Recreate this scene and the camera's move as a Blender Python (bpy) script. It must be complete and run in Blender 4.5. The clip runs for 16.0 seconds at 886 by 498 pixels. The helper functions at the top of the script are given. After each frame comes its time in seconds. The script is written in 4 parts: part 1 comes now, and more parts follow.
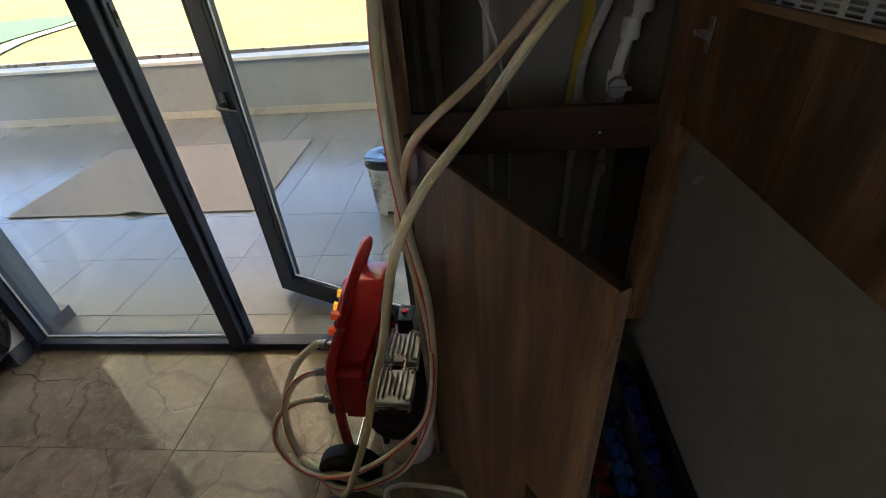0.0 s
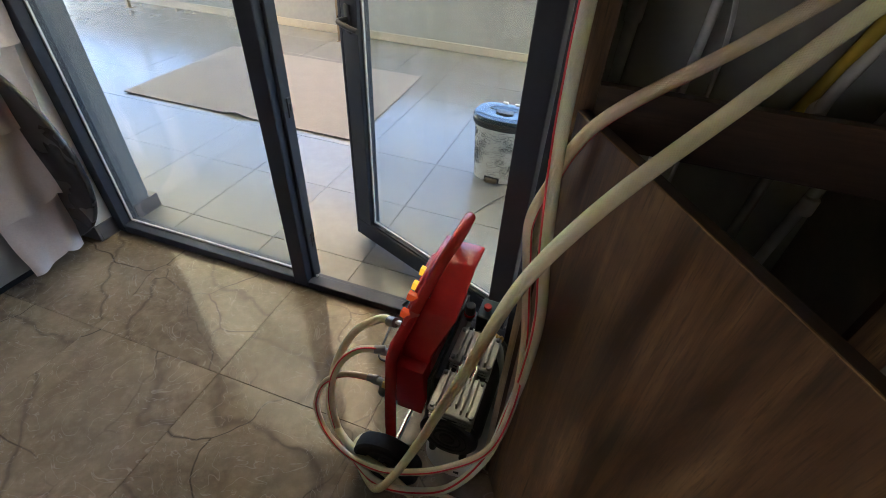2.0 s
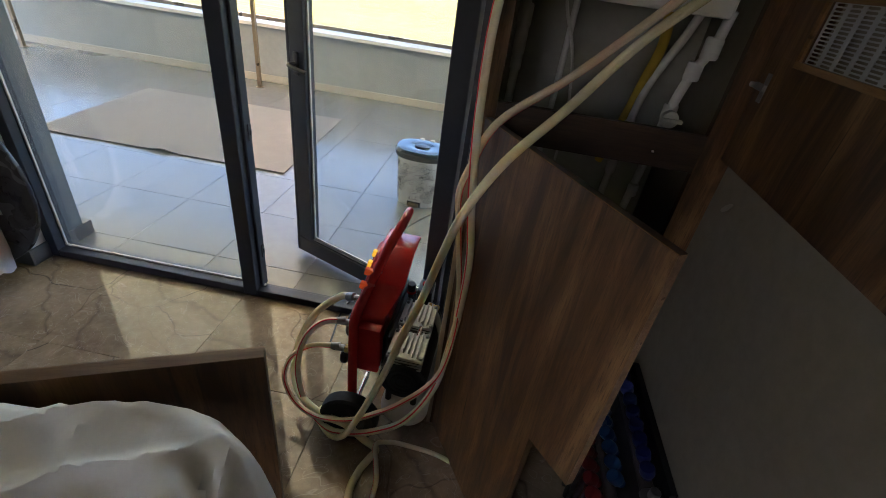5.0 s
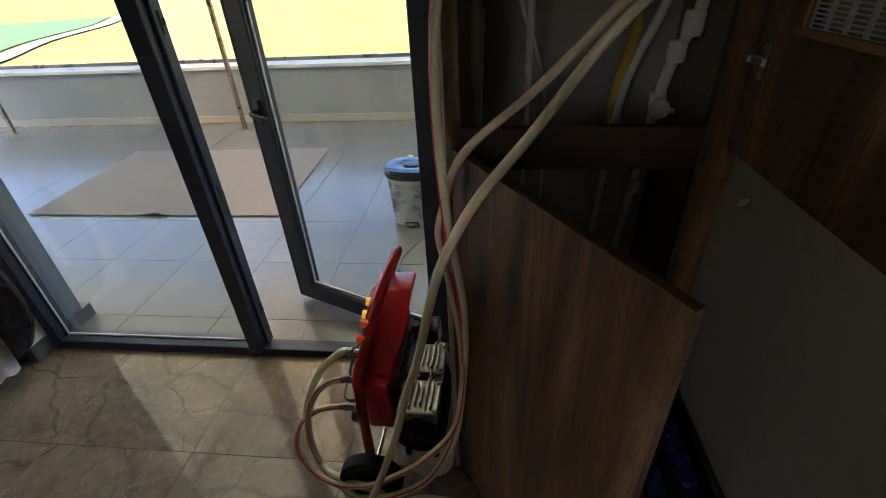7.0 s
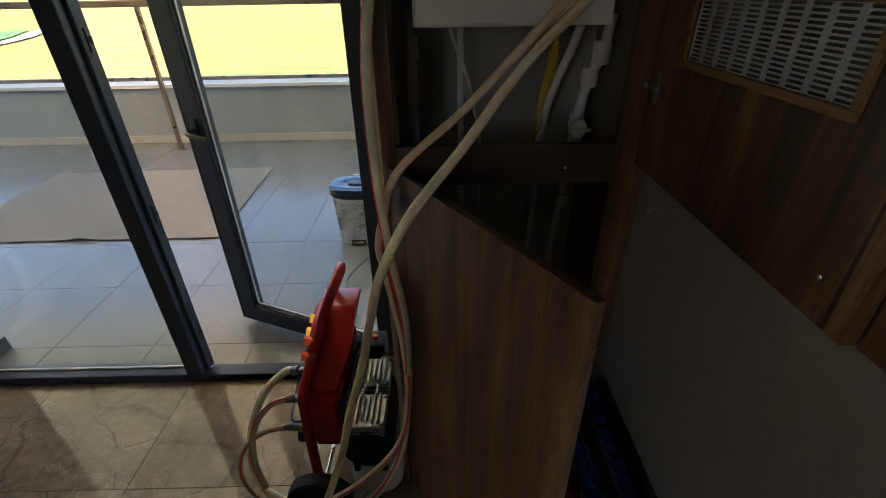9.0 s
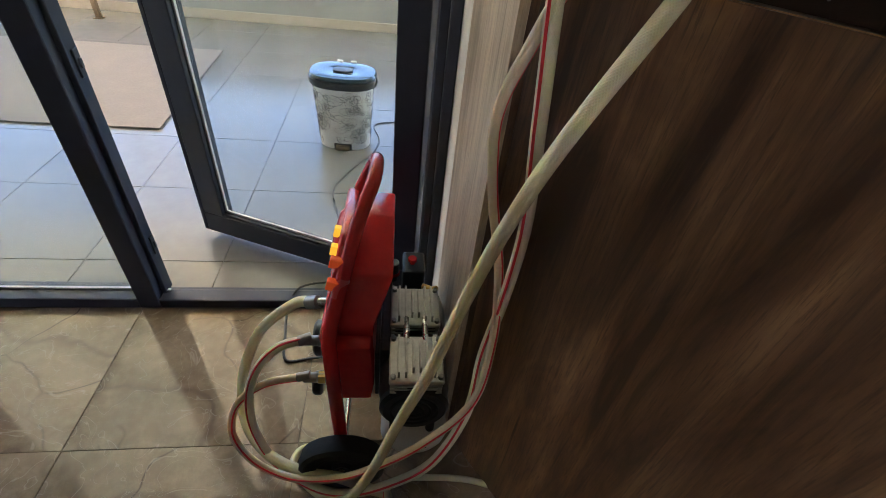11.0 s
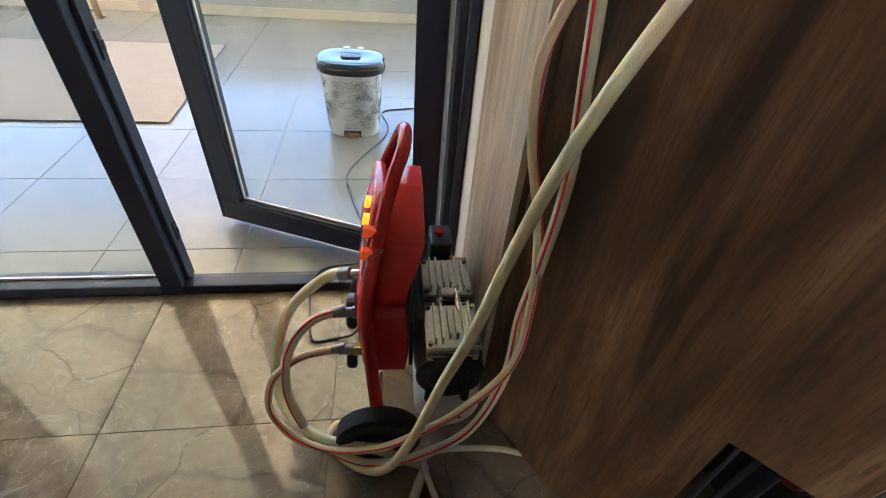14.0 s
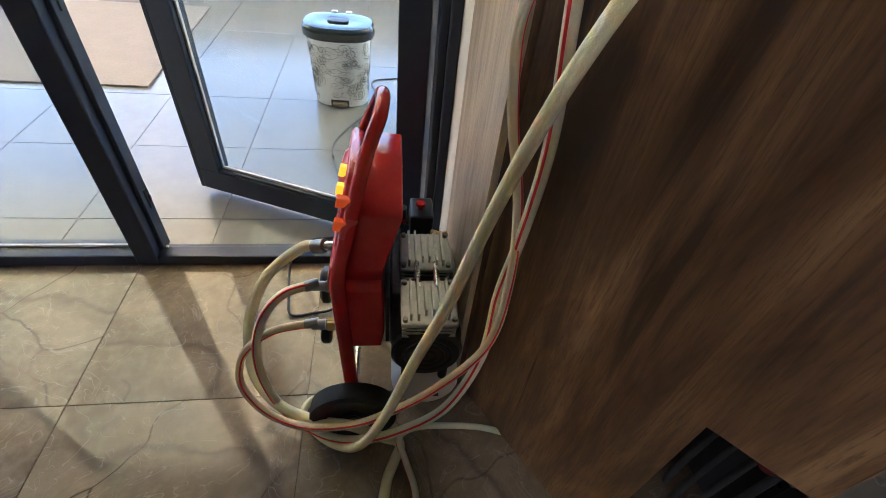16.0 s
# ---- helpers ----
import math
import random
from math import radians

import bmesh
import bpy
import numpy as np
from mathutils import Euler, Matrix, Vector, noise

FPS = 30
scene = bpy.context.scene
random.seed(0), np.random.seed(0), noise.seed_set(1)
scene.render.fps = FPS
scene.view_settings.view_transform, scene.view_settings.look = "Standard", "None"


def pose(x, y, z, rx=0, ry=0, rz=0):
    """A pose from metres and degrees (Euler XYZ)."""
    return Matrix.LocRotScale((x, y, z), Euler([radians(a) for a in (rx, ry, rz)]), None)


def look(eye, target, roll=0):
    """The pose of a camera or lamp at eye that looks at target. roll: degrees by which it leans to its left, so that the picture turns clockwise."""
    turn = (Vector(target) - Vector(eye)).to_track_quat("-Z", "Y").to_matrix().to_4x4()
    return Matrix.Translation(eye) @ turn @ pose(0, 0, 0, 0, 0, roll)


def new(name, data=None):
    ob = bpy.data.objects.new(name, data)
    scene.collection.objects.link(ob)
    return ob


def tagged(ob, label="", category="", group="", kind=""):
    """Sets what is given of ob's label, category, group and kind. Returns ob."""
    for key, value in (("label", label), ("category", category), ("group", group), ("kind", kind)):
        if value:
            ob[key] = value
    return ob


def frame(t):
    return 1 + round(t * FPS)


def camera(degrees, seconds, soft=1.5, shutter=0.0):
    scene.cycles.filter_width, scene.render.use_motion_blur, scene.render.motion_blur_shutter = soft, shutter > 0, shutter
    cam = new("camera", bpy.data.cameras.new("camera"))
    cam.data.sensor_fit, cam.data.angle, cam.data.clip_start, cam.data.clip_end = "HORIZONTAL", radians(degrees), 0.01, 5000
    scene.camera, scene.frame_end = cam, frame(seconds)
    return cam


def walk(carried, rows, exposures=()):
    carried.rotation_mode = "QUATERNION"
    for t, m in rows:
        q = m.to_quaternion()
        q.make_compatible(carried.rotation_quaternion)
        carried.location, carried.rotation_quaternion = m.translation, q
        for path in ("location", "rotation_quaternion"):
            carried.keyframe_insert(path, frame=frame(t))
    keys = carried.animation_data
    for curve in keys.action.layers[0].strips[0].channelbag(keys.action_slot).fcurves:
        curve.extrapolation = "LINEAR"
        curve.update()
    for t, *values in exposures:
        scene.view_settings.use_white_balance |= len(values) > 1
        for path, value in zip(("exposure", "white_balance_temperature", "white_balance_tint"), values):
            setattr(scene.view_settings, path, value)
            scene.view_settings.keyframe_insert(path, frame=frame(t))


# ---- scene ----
cam = camera(89.5, 16.0, 0.85)
PATH = [
    (0, (1.149, -1.366, 1.529), (0.962, 0.277, 0.404), -4.9),
    (0.5, (1.146, -1.365, 1.524), (0.981, 0.282, 0.401), -3.7),
    (1, (1.143, -1.361, 1.499), (0.947, 0.257, 0.34), -0.7),
    (1.5, (1.059, -1.279, 1.453), (0.737, 0.273, 0.234), 1.9),
    (2, (0.994, -1.131, 1.456), (0.54, 0.34, 0.179), 3.6),
    (2.5, (1.028, -1.075, 1.461), (0.505, 0.357, 0.167), 3.1),
    (3, (1.028, -1.049, 1.479), (0.458, 0.361, 0.18), 1.8),
    (3.5, (0.997, -1.123, 1.479), (0.448, 0.335, 0.224), 2.0),
    (4, (0.988, -1.329, 1.481), (0.536, 0.236, 0.32), 5.5),
    (4.5, (0.966, -1.527, 1.511), (0.674, 0.109, 0.398), 8.8),
    (5, (1.007, -1.553, 1.507), (0.881, 0.127, 0.429), 8.4),
    (5.2, (1.062, -1.53, 1.516), (0.982, 0.162, 0.452), 7.5),
    (7.3, (1.068, -1.378, 1.54), (0.849, 0.281, 0.447), -3.6),
    (7.5, (1.068, -1.382, 1.536), (0.858, 0.274, 0.433), -3.3),
    (8, (1.066, -1.406, 1.502), (0.943, 0.277, 0.428), -1.9),
    (8.5, (1.093, -1.432, 1.561), (1.097, 0.303, 0.567), -0.7),
    (9, (1.099, -1.426, 1.552), (1.111, 0.295, 0.534), -1.0),
    (9.5, (1.091, -1.269, 1.518), (1.121, 0.413, 0.437), -0.7),
    (10, (0.984, -1.145, 1.467), (1.108, 0.436, 0.248), 3.5),
    (10.2, (0.899, -1.108, 1.389), (1.06, 0.422, 0.111), 5.8),
    (12.5, (0.742, -1.098, 1.214), (1.096, 0.404, -0.058), 5.5),
    (13, (0.753, -1.102, 1.223), (1.086, 0.41, -0.043), 5.0),
    (13.5, (0.726, -1.127, 1.216), (1.011, 0.383, -0.064), 4.7),
    (14, (0.718, -1.135, 1.208), (0.966, 0.372, -0.084), 5.1),
    (14.5, (0.717, -1.137, 1.202), (0.939, 0.358, -0.108), 5.3),
    (15, (0.719, -1.135, 1.191), (0.963, 0.334, -0.143), 5.7),
    (15.5, (0.768, -1.098, 1.176), (1.045, 0.351, -0.175), 6.2),
    (16, (0.76, -1.111, 1.175), (1.03, 0.325, -0.19), 7.1),
]
walk(cam, [(t, look(eye, target, roll)) for t, eye, target, roll in PATH],
     [(0, 2.88, 5850, 15), (1, 2.98, 5850, 15), (2, 3.43, 5850, 15), (3.5, 3.48, 5850, 15), (4.5, 3.18, 5850, 15), (5.2, 3.13, 5850, 15), (7.5, 2.63, 5850, 15), (8, 3.08, 5850, 15), (8.5, 3.23, 5850, 15), (9, 2.50, 5850, 15), (9.5, 2.93, 5850, 15), (10, 2.98, 5850, 15), (12.3, 3.78, 5850, 15), (16, 3.78, 5850, 15)])


# ---- light and world ----
world = bpy.data.worlds.new("sky")
scene.world = world
world.use_nodes = True
wn, wl = world.node_tree.nodes, world.node_tree.links
sky = wn.new("ShaderNodeTexSky")
sky.sky_type = "NISHITA"
sky.sun_disc = False
sky.sun_elevation = radians(52)
sky.sun_rotation = radians(200)
sky.air_density, sky.dust_density, sky.ozone_density = 1.0, 4.0, 0.6
wn["Background"].inputs["Strength"].default_value = 0.15
wl.new(sky.outputs["Color"], wn["Background"].inputs["Color"])

sun_data = bpy.data.lights.new("sun", "SUN")
sun_data.energy, sun_data.angle, sun_data.color = 2.4, radians(0.5), (1.0, 0.94, 0.84)
sun = new("sun", sun_data)
sun.matrix_world = look((0, 0, 0), (0.27, 0.74, -1.0))

# ---- materials ----
def mat(name, color=(0.5, 0.5, 0.5), rough=0.5, metal=0.0, spec=0.5):
    m = bpy.data.materials.new(name)
    m.use_nodes = True
    b = m.node_tree.nodes["Principled BSDF"]
    b.inputs["Base Color"].default_value = (*color, 1)
    b.inputs["Roughness"].default_value = rough
    b.inputs["Metallic"].default_value = metal
    b.inputs["Specular IOR Level"].default_value = spec
    return m


def node(m, kind, **values):
    n = m.node_tree.nodes.new(kind)
    for key, value in values.items():
        n.inputs[key.replace("_", " ")].default_value = value
    return n


def link(m, a, b):
    m.node_tree.links.new(a, b)


def bsdf(m):
    return m.node_tree.nodes["Principled BSDF"]


def coords(m, scale=(1, 1, 1), space="Object", turn=(0, 0, 0)):
    c = m.node_tree.nodes.new("ShaderNodeTexCoord")
    p = m.node_tree.nodes.new("ShaderNodeMapping")
    p.inputs["Scale"].default_value = scale
    p.inputs["Rotation"].default_value = [radians(a) for a in turn]
    link(m, c.outputs[space], p.inputs["Vector"])
    return p.outputs["Vector"]


def ramp(m, fac, *stops):
    r = m.node_tree.nodes.new("ShaderNodeValToRGB")
    e = r.color_ramp.elements
    while len(e) < len(stops):
        e.new(0.5)
    for item, (pos, col) in zip(e, stops):
        item.position, item.color = pos, (*col, 1) if len(col) == 3 else col
    link(m, fac, r.inputs["Fac"])
    return r.outputs["Color"]


def noise_tex(m, vec, scale, detail=4.0, rough=0.55, distort=0.0):
    n = node(m, "ShaderNodeTexNoise", Scale=scale, Detail=detail, Roughness=rough, Distortion=distort)
    link(m, vec, n.inputs["Vector"])
    return n.outputs["Fac"]


def mix(m, fac, a, b, mode="MIX"):
    n = m.node_tree.nodes.new("ShaderNodeMix")
    n.data_type, n.blend_type = "RGBA", mode
    for socket, value in ((n.inputs["Factor"], fac), (n.inputs["A"], a), (n.inputs["B"], b)):
        if isinstance(value, (int, float)):
            socket.default_value = value
        elif isinstance(value, tuple):
            socket.default_value = (*value, 1)
        else:
            link(m, value, socket)
    return n.outputs["Result"]


def bump(m, height, strength=0.3, distance=0.002):
    n = node(m, "ShaderNodeBump", Strength=strength, Distance=distance)
    link(m, height, n.inputs["Height"])
    link(m, n.outputs["Normal"], bsdf(m).inputs["Normal"])


def speckled(name, a, b, rough=0.5, scale=30.0, metal=0.0, relief=0.15, rough_var=0.15, spec=0.5):
    """Two tones of one colour at two scales, with fine relief and uneven gloss."""
    m = mat(name, a, rough, metal, spec)
    v = coords(m)
    big, small = noise_tex(m, v, scale * 0.12, 3), noise_tex(m, v, scale, 6, 0.65)
    tone = mix(m, 0.5, big, small)
    link(m, ramp(m, tone, (0.35, a), (0.65, b)), bsdf(m).inputs["Base Color"])
    r = ramp(m, big, (0.3, (max(rough - rough_var, 0.02),) * 3), (0.7, (min(rough + rough_var, 1),) * 3))
    link(m, r, bsdf(m).inputs["Roughness"])
    if relief:
        bump(m, small, relief, 0.001)
    return m


def wood(name, dark, mid, light, along="z", rough=0.42):
    """Printed walnut board: long streaks along the grain, broad darker clouds, fine pores."""
    m = mat(name, mid, rough)
    stretch = {"z": (1, 1, 0.06), "x": (0.06, 1, 1), "y": (1, 0.06, 1)}[along]
    wide = {"z": (1, 1, 0.25), "x": (0.25, 1, 1), "y": (1, 0.25, 1)}[along]
    v, w = coords(m, stretch), coords(m, wide)
    streak = noise_tex(m, v, 20.0, 8, 0.66, 0.9)
    cloud = noise_tex(m, w, 6.0, 5, 0.62, 1.6)
    pore = noise_tex(m, v, 230.0, 4, 0.75)
    tone = mix(m, 0.55, streak, cloud)
    col = ramp(m, tone, (0.40, dark), (0.5, mid), (0.62, light))
    split = noise_tex(m, coords(m, tuple(c if c == 1 else 0.03 for c in stretch)), 45.0, 2, 0.5, 0.3)
    col = mix(m, ramp(m, split, (0.69, (0, 0, 0)), (0.73, (0.85, 0.85, 0.85))), col, tuple(c * 0.5 for c in dark))
    col = mix(m, ramp(m, pore, (0.50, (0, 0, 0)), (0.66, (0.7, 0.7, 0.7))), col, dark)
    link(m, col, bsdf(m).inputs["Base Color"])
    link(m, ramp(m, cloud, (0.3, (rough - 0.08,) * 3), (0.7, (rough + 0.1,) * 3)), bsdf(m).inputs["Roughness"])
    bump(m, mix(m, 0.5, streak, pore), 0.12, 0.0008)
    return m


def marble_mat():
    """Polished brown-grey marble with thin dark cracks and pale clouds; each tile is cut from another place of the slab."""
    m = mat("polished_marble", (0.3, 0.25, 0.2), 0.06)
    c = m.node_tree.nodes.new("ShaderNodeTexCoord")
    info = m.node_tree.nodes.new("ShaderNodeObjectInfo")
    shift = m.node_tree.nodes.new("ShaderNodeVectorMath")
    shift.operation = "MULTIPLY_ADD"
    link(m, info.outputs["Random"], shift.inputs[0])
    shift.inputs[1].default_value = (7.3, 5.1, 3.7)
    link(m, c.outputs["Object"], shift.inputs[2])
    v = shift.outputs[0]
    cloud = noise_tex(m, v, 3.2, 6, 0.62, 0.8)
    fine = noise_tex(m, v, 28.0, 6, 0.7)
    base = ramp(m, cloud, (0.3, (0.15, 0.112, 0.076)), (0.5, (0.215, 0.165, 0.112)), (0.72, (0.31, 0.245, 0.17)))
    base = mix(m, ramp(m, fine, (0.45, (0, 0, 0)), (0.75, (0.3, 0.3, 0.3))), base, (0.46, 0.38, 0.28))
    warp = m.node_tree.nodes.new("ShaderNodeVectorMath")
    warp.operation = "MULTIPLY_ADD"
    wob = node(m, "ShaderNodeTexNoise", Scale=3.0, Detail=2.5, Roughness=0.5)
    link(m, v, wob.inputs["Vector"])
    link(m, wob.outputs["Color"], warp.inputs[0])
    warp.inputs[1].default_value = (0.35, 0.35, 0.35)
    link(m, v, warp.inputs[2])
    crack = m.node_tree.nodes.new("ShaderNodeTexVoronoi")
    crack.feature = "DISTANCE_TO_EDGE"
    crack.inputs["Scale"].default_value = 2.1
    link(m, warp.outputs[0], crack.inputs["Vector"])
    mask = noise_tex(m, v, 2.3, 3)
    line = ramp(m, crack.outputs["Distance"], (0.0, (0.95, 0.95, 0.95)), (0.005, (0.5, 0.5, 0.5)), (0.012, (0, 0, 0)))
    line = mix(m, 1.0, line, ramp(m, mask, (0.42, (0, 0, 0)), (0.58, (0.9, 0.9, 0.9))), "MULTIPLY")
    base = mix(m, line, base, (0.04, 0.029, 0.024))
    swell = node(m, "ShaderNodeTexWave", Scale=1.1, Distortion=9.0, Detail=4.0)
    swell.inputs["Detail Scale"].default_value = 1.4
    swell.bands_direction = "DIAGONAL"
    link(m, v, swell.inputs["Vector"])
    band = ramp(m, swell.outputs["Fac"], (0.0, (0.5, 0.5, 0.5)), (0.012, (0.2, 0.2, 0.2)), (0.05, (0, 0, 0)))
    base = mix(m, band, base, (0.075, 0.056, 0.045))
    pale = ramp(m, noise_tex(m, warp.outputs[0], 7.0, 2, 0.5, 2.0), (0.49, (0, 0, 0)), (0.5, (0.35, 0.35, 0.35)), (0.51, (0, 0, 0)))
    base = mix(m, pale, base, (0.5, 0.46, 0.4))
    link(m, base, bsdf(m).inputs["Base Color"])
    dust = noise_tex(m, v, 9.0, 6, 0.7)
    link(m, ramp(m, dust, (0.35, (0.025, 0.025, 0.025)), (0.75, (0.09, 0.09, 0.09))), bsdf(m).inputs["Roughness"])
    return m


def glass_mat(name, tint, smear=0.0):
    m = bpy.data.materials.new(name)
    m.use_nodes = True
    t = m.node_tree
    t.nodes.remove(t.nodes["Principled BSDF"])
    out = t.nodes["Material Output"]
    clear, gloss, veil = t.nodes.new("ShaderNodeBsdfTransparent"), t.nodes.new("ShaderNodeBsdfGlossy"), t.nodes.new("ShaderNodeBsdfDiffuse")
    clear.inputs["Color"].default_value = (*tint, 1)
    gloss.inputs["Roughness"].default_value = 0.02
    veil.inputs["Color"].default_value = (0.7, 0.72, 0.74, 1)
    fres = t.nodes.new("ShaderNodeLayerWeight")
    a, b = t.nodes.new("ShaderNodeMixShader"), t.nodes.new("ShaderNodeMixShader")
    v = coords(m, (1, 1, 0.35))
    r = ramp(m, noise_tex(m, v, 6.0, 6, 0.7, 1.0), (0.5, (0.01,) * 3), (0.8, (0.01 + smear,) * 3))
    link(m, r, a.inputs["Fac"])
    link(m, clear.outputs[0], a.inputs[1])
    link(m, veil.outputs[0], a.inputs[2])
    link(m, ramp(m, fres.outputs["Facing"], (0.0, (0.025,) * 3), (0.6, (0.05,) * 3), (1.0, (0.7,) * 3)), b.inputs["Fac"])
    link(m, a.outputs[0], b.inputs[1])
    link(m, gloss.outputs[0], b.inputs[2])
    link(m, b.outputs[0], out.inputs["Surface"])
    return m


def hose_mat(name, tint, clear=0.25):
    """Clear reinforced PVC: a crossed thread net under a glossy skin."""
    m = mat(name, tint, 0.22)
    u = coords(m, (1, 1, 1), "UV")
    def threads(turn):
        p = m.node_tree.nodes.new("ShaderNodeMapping")
        p.inputs["Rotation"].default_value = (0, 0, turn)
        link(m, u, p.inputs["Vector"])
        w = node(m, "ShaderNodeTexWave", Scale=2.6, Distortion=0.0)
        link(m, p.outputs["Vector"], w.inputs["Vector"])
        return w.outputs["Fac"]
    net = mix(m, 1.0, threads(0.9), threads(-0.9), "LIGHTEN")
    stain = noise_tex(m, coords(m), 9.0, 5, 0.6)
    deep = tuple(c * 0.72 for c in tint)
    col = mix(m, ramp(m, net, (0.55, (0, 0, 0)), (0.9, (0.55, 0.55, 0.55))), tint, tuple(min(c * 1.2, 0.9) for c in tint))
    col = mix(m, ramp(m, stain, (0.4, (0, 0, 0)), (0.75, (0.6, 0.6, 0.6))), col, deep)
    link(m, col, bsdf(m).inputs["Base Color"])
    bsdf(m).inputs["Transmission Weight"].default_value = clear
    bsdf(m).inputs["IOR"].default_value = 1.3
    bsdf(m).inputs["Subsurface Weight"].default_value = 0.45
    bsdf(m).inputs["Subsurface Radius"].default_value = (0.9, 0.7, 0.4)
    bsdf(m).inputs["Subsurface Scale"].default_value = 0.012
    bump(m, net, 0.35, 0.0008)
    return m


MARBLE = marble_mat()
GROUT = speckled("dark_grout", (0.11, 0.09, 0.07), (0.16, 0.135, 0.11), 0.85, 60)
TERRACE_TILE = speckled("pale_porcelain", (0.138, 0.138, 0.132), (0.166, 0.167, 0.160), 0.22, 14, 0, 0.05, 0.05)
TERRACE_GROUT = speckled("grey_grout", (0.11, 0.11, 0.108), (0.15, 0.15, 0.145), 0.9, 60)
ALU = speckled("anthracite_aluminium", (0.022, 0.025, 0.036), (0.030, 0.033, 0.047), 0.45, 40, 0, 0.05, 0.08, 0.4)
RUBBER = speckled("black_rubber", (0.012, 0.012, 0.013), (0.03, 0.03, 0.03), 0.75, 60)
GASKET = mat("pale_gasket", (0.62, 0.62, 0.6), 0.5)
STRIKE = speckled("dull_steel", (0.2, 0.2, 0.2), (0.34, 0.34, 0.34), 0.35, 50, 0.9)
WALNUT = wood("walnut_board", (0.04, 0.018, 0.008), (0.125, 0.062, 0.026), (0.25, 0.14, 0.062))
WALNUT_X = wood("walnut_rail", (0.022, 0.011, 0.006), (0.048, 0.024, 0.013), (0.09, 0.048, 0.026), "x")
# Paler side board, its tone raised further by painting in the door's daylight.
WALNUT_PALE_LIT = wood("walnut_side_lit", (0.26, 0.185, 0.12), (0.45, 0.345, 0.235), (0.60, 0.48, 0.34))
EDGE_BAND = wood("edge_band", (0.14, 0.08, 0.045), (0.24, 0.15, 0.085), (0.34, 0.22, 0.13), "x", 0.5)
# Side wall paint darkened to grey: its shade is put into the colour.
WALL_SHADED = speckled("shaded_wall_paint", (0.195, 0.175, 0.135), (0.25, 0.226, 0.178), 0.7, 26, 0, 0.25)
# Wall paint at half tone, with the closet's shade put into it.
CLOSET_SHADED = speckled("shaded_closet_paint", (0.33, 0.325, 0.285), (0.40, 0.39, 0.345), 0.75, 22, 0, 0.25)
FILLER = speckled("dull_filler", (0.30, 0.275, 0.225), (0.38, 0.35, 0.29), 0.85, 40)
WALL_WHITE = speckled("white_wall_paint", (0.66, 0.64, 0.6), (0.74, 0.72, 0.68), 0.8, 30, 0, 0.25)
CEIL = speckled("ceiling_paint", (0.7, 0.69, 0.67), (0.76, 0.75, 0.73), 0.9, 20)


def canvas_mat():
    """Thin cream cloth that the sun shines through."""
    m = bpy.data.materials.new("cream_canvas")
    m.use_nodes = True
    t = m.node_tree
    t.nodes.remove(t.nodes["Principled BSDF"])
    dif, tra, mx_ = t.nodes.new("ShaderNodeBsdfDiffuse"), t.nodes.new("ShaderNodeBsdfTranslucent"), t.nodes.new("ShaderNodeMixShader")
    col = ramp(m, noise_tex(m, coords(m), 3.0, 5), (0.3, (0.82, 0.73, 0.55)), (0.7, (0.88, 0.80, 0.61)))
    link(m, col, dif.inputs["Color"])
    link(m, col, tra.inputs["Color"])
    mx_.inputs["Fac"].default_value = 0.62
    link(m, dif.outputs[0], mx_.inputs[1])
    link(m, tra.outputs[0], mx_.inputs[2])
    link(m, mx_.outputs[0], t.nodes["Material Output"].inputs["Surface"])
    return m


CANVAS = canvas_mat()
CONCRETE = speckled("grey_render_coat", (0.10, 0.115, 0.13), (0.15, 0.165, 0.18), 0.85, 24, 0, 0.5)
PARAPET = speckled("parapet_paint", (0.25, 0.26, 0.265), (0.31, 0.32, 0.32), 0.85, 16, 0, 0.3)
COPING = speckled("white_marble_coping", (0.6, 0.58, 0.55), (0.72, 0.7, 0.66), 0.4, 20)
BRONZE = speckled("bronze_anodised", (0.18, 0.135, 0.085), (0.25, 0.19, 0.125), 0.35, 40, 0.7)
SKIRT = speckled("dark_skirting_tile", (0.08, 0.075, 0.075), (0.14, 0.13, 0.13), 0.3, 20)
SKIRT_PALE = speckled("cream_skirting_tile", (0.36, 0.325, 0.27), (0.43, 0.39, 0.33), 0.4, 20)
MAT_WOVEN = speckled("woven_mat", (0.15, 0.135, 0.125), (0.195, 0.178, 0.165), 0.95, 70, 0, 0.8)
RED = speckled("red_plastic", (0.42, 0.012, 0.014), (0.55, 0.025, 0.022), 0.3, 24, 0, 0.05, 0.12)
RED_TUBE = speckled("red_lacquer_tube", (0.36, 0.012, 0.014), (0.48, 0.02, 0.02), 0.24, 30, 0, 0.04, 0.1)
CAST = speckled("cast_aluminium", (0.36, 0.35, 0.33), (0.52, 0.51, 0.48), 0.42, 60, 0.85, 0.3)
MOTOR = speckled("dark_motor_shell", (0.045, 0.04, 0.04), (0.11, 0.09, 0.085), 0.45, 40, 0.3, 0.2)
BLACK = speckled("black_plastic", (0.012, 0.012, 0.014), (0.025, 0.025, 0.028), 0.42, 40)
TANK = speckled("white_lacquer_tank", (0.55, 0.53, 0.5), (0.68, 0.66, 0.62), 0.35, 14, 0, 0.1)
BRASS = speckled("brass", (0.5, 0.33, 0.11), (0.62, 0.44, 0.18), 0.3, 60, 1.0)
STEEL = speckled("bright_steel", (0.5, 0.5, 0.5), (0.68, 0.68, 0.68), 0.25, 60, 1.0)
HOSE_BEIGE = hose_mat("beige_clear_hose", (0.86, 0.77, 0.52), 0.08)
